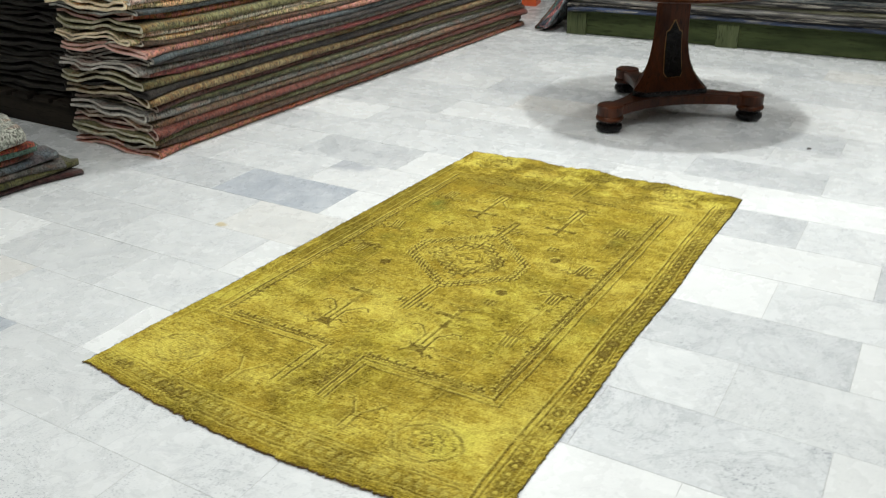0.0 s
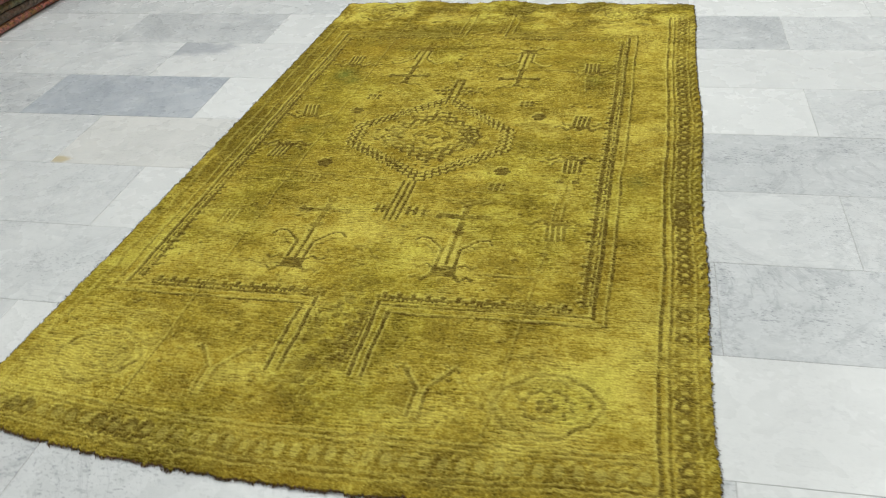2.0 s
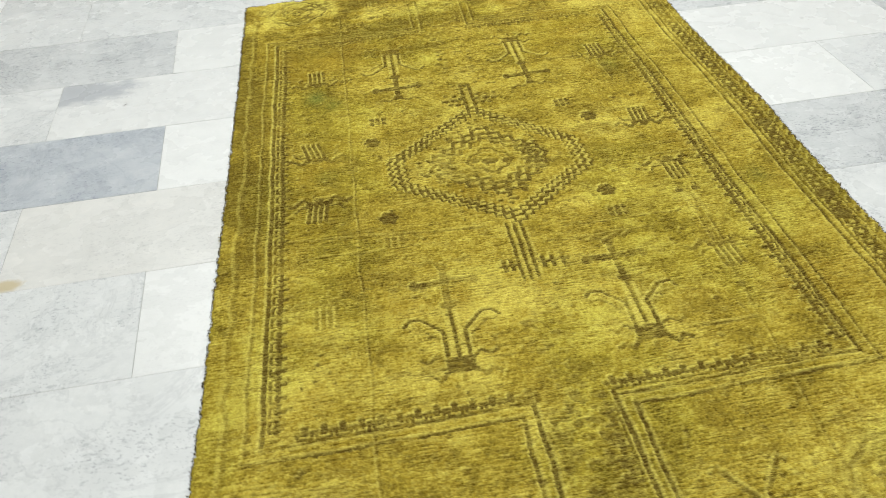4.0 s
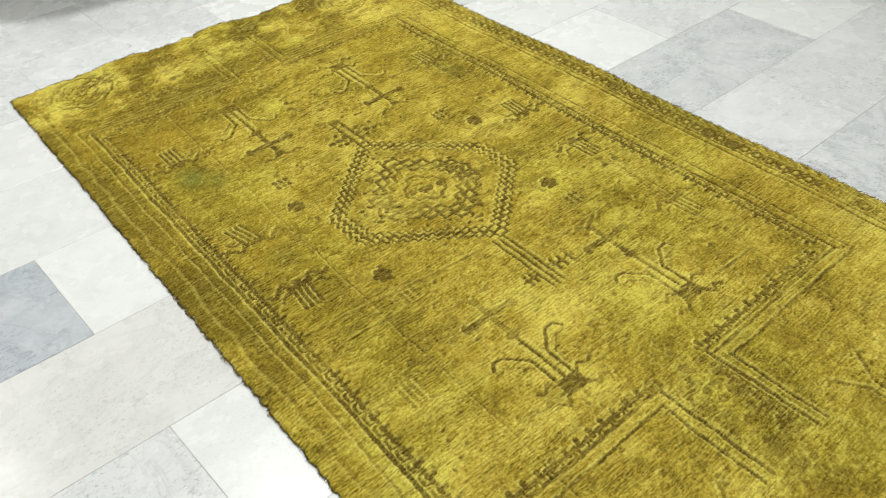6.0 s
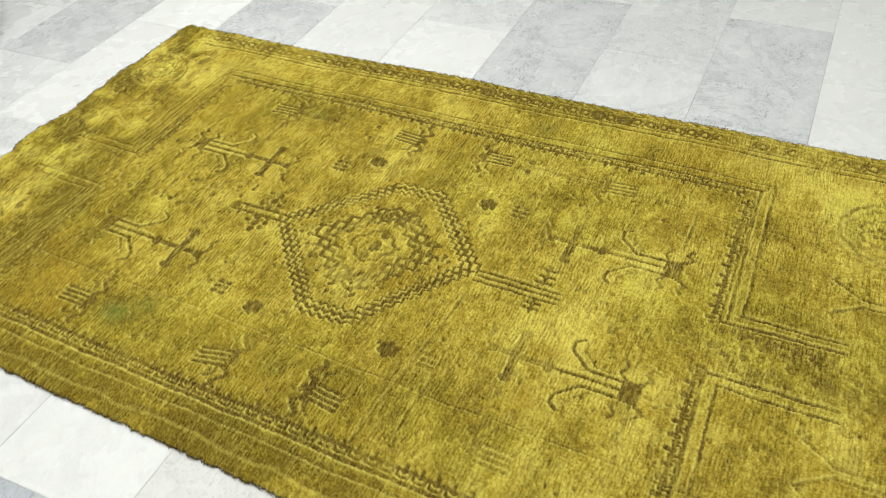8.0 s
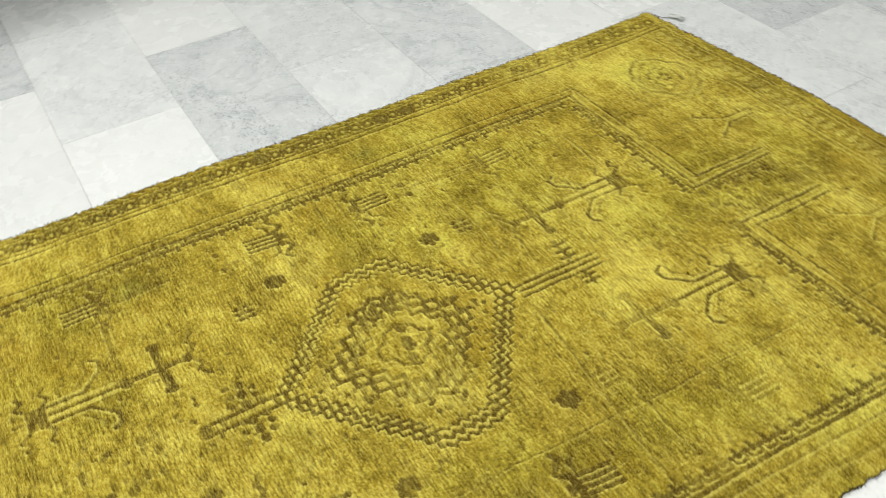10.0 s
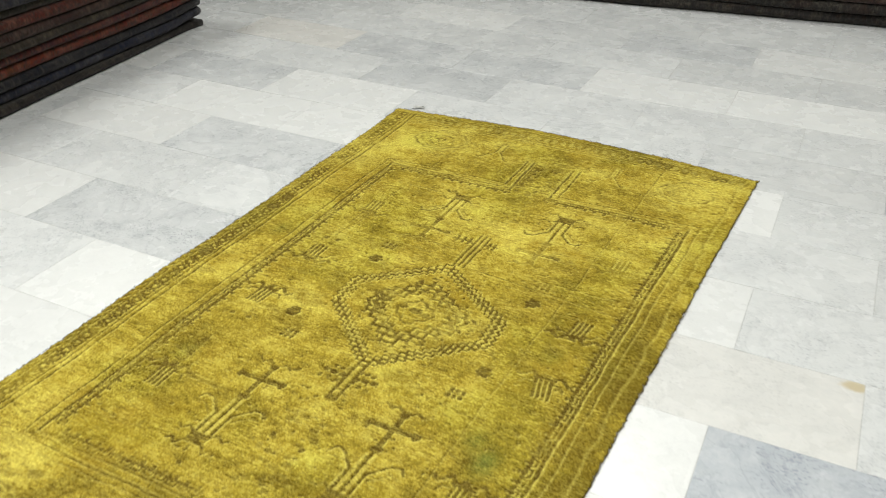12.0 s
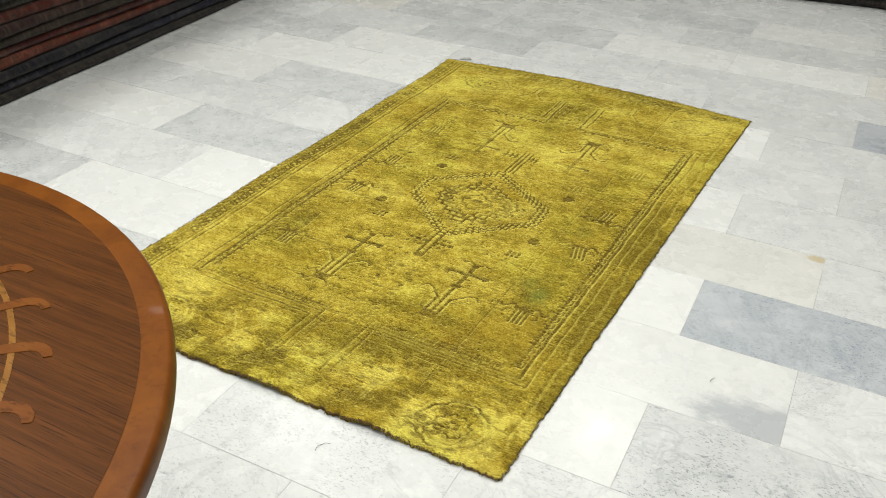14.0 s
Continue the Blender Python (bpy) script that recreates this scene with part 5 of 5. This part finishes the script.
# an orange spot of unknown kind, given the form of a small crate
crate = empty("plastic_crate", pose(-2.23, 5.05, 0, 0, 0, 12))
tagged(crate, "small orange plastic crate on the floor", "crate")
part("bottom", box(0, 0.14, 0, 0.20, 0, 0.012, 0.003), M_ORANGE, crate)
for b in ((0, 0.14, 0, 0.010), (0, 0.14, 0.19, 0.20), (0, 0.010, 0.0105, 0.1895), (0.13, 0.14, 0.0105, 0.1895)):
    part("side", box(*b, 0.0125, 0.14, 0.003), M_ORANGE, crate)


def crumb(x, y, r, seed):
    bm = bmesh.new()
    bmesh.ops.create_icosphere(bm, subdivisions=2, radius=r)
    rr = random.Random(seed)
    for v in bm.verts:
        v.co *= rr.uniform(0.7, 1.2)
        v.co.z *= 0.5
        v.co.x *= 1.4
    ob = part("crumb", bm, M_PEBBLE)
    ob.matrix_basis = pose(x, y, r * 0.5 - 0.001, 0, 0, seed * 40)
    tagged(ob, "small dark crumb lying on the marble floor", "crumb", "crumbs on the floor")


crumb(0.80, 1.99, 0.009, 1)


def loose_thread(x, y, turn, length, curl):
    """A thin dark woollen thread dropped on the floor."""
    bm = bmesh.new()
    rows, px, py, head = [], 0.0, 0.0, 0.0
    for k in range(15):
        w = 0.0007 * (1 - abs(k - 7) / 12)
        d = Vector((-math.sin(head), math.cos(head), 0)) * w
        c = Vector((px, py, 0.0009 + 0.002 * math.sin(k * 0.5) ** 2))
        rows.append([bm.verts.new(c - d), bm.verts.new(c + Vector((0, 0, w))), bm.verts.new(c + d)])
        px, py = px + length / 14 * math.cos(head), py + length / 14 * math.sin(head)
        head += curl * (0.16 if k < 9 else 0.34)
    for a, b in zip(rows, rows[1:]):
        for i, j in ((0, 1), (1, 2), (2, 0)):
            bm.faces.new((a[i], a[j], b[j], b[i]))
    ob = part("loose_thread", bm, M_PEBBLE)
    ob.matrix_basis = pose(x, y, 0, 0, 0, turn)
    tagged(ob, "short dark woollen thread lying on the marble floor", "thread", "threads on the floor")


loose_thread(-0.262, 1.222, 20, 0.045, 0.7), loose_thread(0.235, 1.236, 10, 0.035, -1.0), loose_thread(-0.972, 0.583, 35, 0.026, 0.6)


# ---- marble floor ----
TILE_L, TILE_W, GAP = 0.60, 0.30, 0.0011
floor = part("floor", box(ROOM_X0 - T, ROOM_X1 + T, ROOM_Y0 - T, ROOM_Y1 + T, -0.05, -0.0012), M_GROUT)
tagged(floor, "polished white and grey marble slab floor", "floor", kind="structure")


def slab_mesh(name, x0, x1, y0, y1):
    """One slab with eased upper edges."""
    e = 0.0009
    vs, fs = [], []
    for z, d in ((-0.010, 0.0), (-e * 0.7, 0.0), (0.0, e)):
        vs += [(x0 + d, y0 + d, z), (x1 - d, y0 + d, z), (x1 - d, y1 - d, z), (x0 + d, y1 - d, z)]
    for lay in (0, 4):
        for k in range(4):
            j = (k + 1) % 4
            fs.append((lay + k, lay + j, lay + 4 + j, lay + 4 + k))
    fs.append((8, 9, 10, 11))
    return vs, fs


slab_data = {}
for key, mat in MARBLE.items():
    me = bpy.data.meshes.new("slab")
    me.from_pydata(*[list(q) for q in slab_mesh("slab", GAP / 2, TILE_L - GAP / 2, GAP / 2, TILE_W - GAP / 2)][:1], [], slab_mesh("slab", GAP / 2, TILE_L - GAP / 2, GAP / 2, TILE_W - GAP / 2)[1])
    me.materials.append(mat)
    slab_data[key] = me
TONES = {
    (-6, -0.85): "w", (-5, -0.55): "w", (-5, 0.05): "w", (-9, -1.15): "b", (-9, -0.55): "l", (-7, -0.55): "b", (-7, 0.05): "l", (-7, 0.65): "l", (-6, -0.25): "w", (-6, 0.35): "l", (-6, 0.95): "w", (-5, -1.75): "g", (-5, -1.15): "w", (-5, 1.25): "l",
    (-4, -1.45): "w", (-4, -0.85): "b", (-4, 0.35): "b", (-4, 0.95): "b", (-3, -1.75): "w", (-3, -1.15): "w", (-3, 0.65): "l", (-3, 1.25): "b", (-2, -1.45): "w", (-2, -0.85): "b", (-2, 0.35): "w",
    (-2, 0.95): "w", (-1, -1.75): "w", (-1, -1.15): "s", (-1, 0.65): "l", (-1, 1.25): "b", (0, -2.05): "l", (0, -1.45): "g", (0, -0.85): "b", (0, 0.35): "b", (0, 0.95): "w", (1, -1.75): "w",
    (1, -1.15): "v", (1, 0.65): "b", (1, 1.25): "l", (2, -1.45): "l", (2, -0.85): "b", (2, 0.35): "l", (2, 0.95): "w", (3, -1.15): "w", (3, -0.55): "w", (3, 0.05): "b", (3, 0.65): "b", (4, -0.25): "w",
}
pick = random.Random(21)
rest_v, rest_f, rest_m = [], [], []
keys = list(MARBLE)[:5]
for row in range(-18, 22):
    y = 0.15 + 0.30 * row
    x = 0.95 + 0.30 * (row % 2) - 9 * TILE_L
    for k in range(18):
        xl = x + k * TILE_L
        if xl > ROOM_X1 or xl + TILE_L < ROOM_X0 or y + TILE_W < ROOM_Y0 or y > ROOM_Y1:
            continue
        tone = TONES.get((row, round(xl, 2))) or pick.choices(keys, (6, 1.8, 1.3, 0.0, 0.7))[0]
        if -2.4 < xl + 0.3 < 2.4 and -2.9 < y < 4.2:
            ob = new("slab", slab_data[tone])
            ob.parent = floor
            ob.location = (xl, y, pick.uniform(-0.0004, 0.0))
        else:
            vs, fs = slab_mesh("slab", xl + GAP / 2, xl + TILE_L - GAP / 2, y + GAP / 2, y + TILE_W - GAP / 2)
            rest_f += [tuple(q + len(rest_v) for q in f) for f in fs]
            rest_v += vs
            rest_m += [keys.index(tone)] * len(fs)
me = bpy.data.meshes.new("far_slabs")
me.from_pydata(rest_v, [], rest_f)
for key in keys:
    me.materials.append(MARBLE[key])
me.polygons.foreach_set("material_index", rest_m)
far = new("far_slabs", me)
far.parent = floor
tagged(far, "marble slabs far from the rug", kind="stuff")
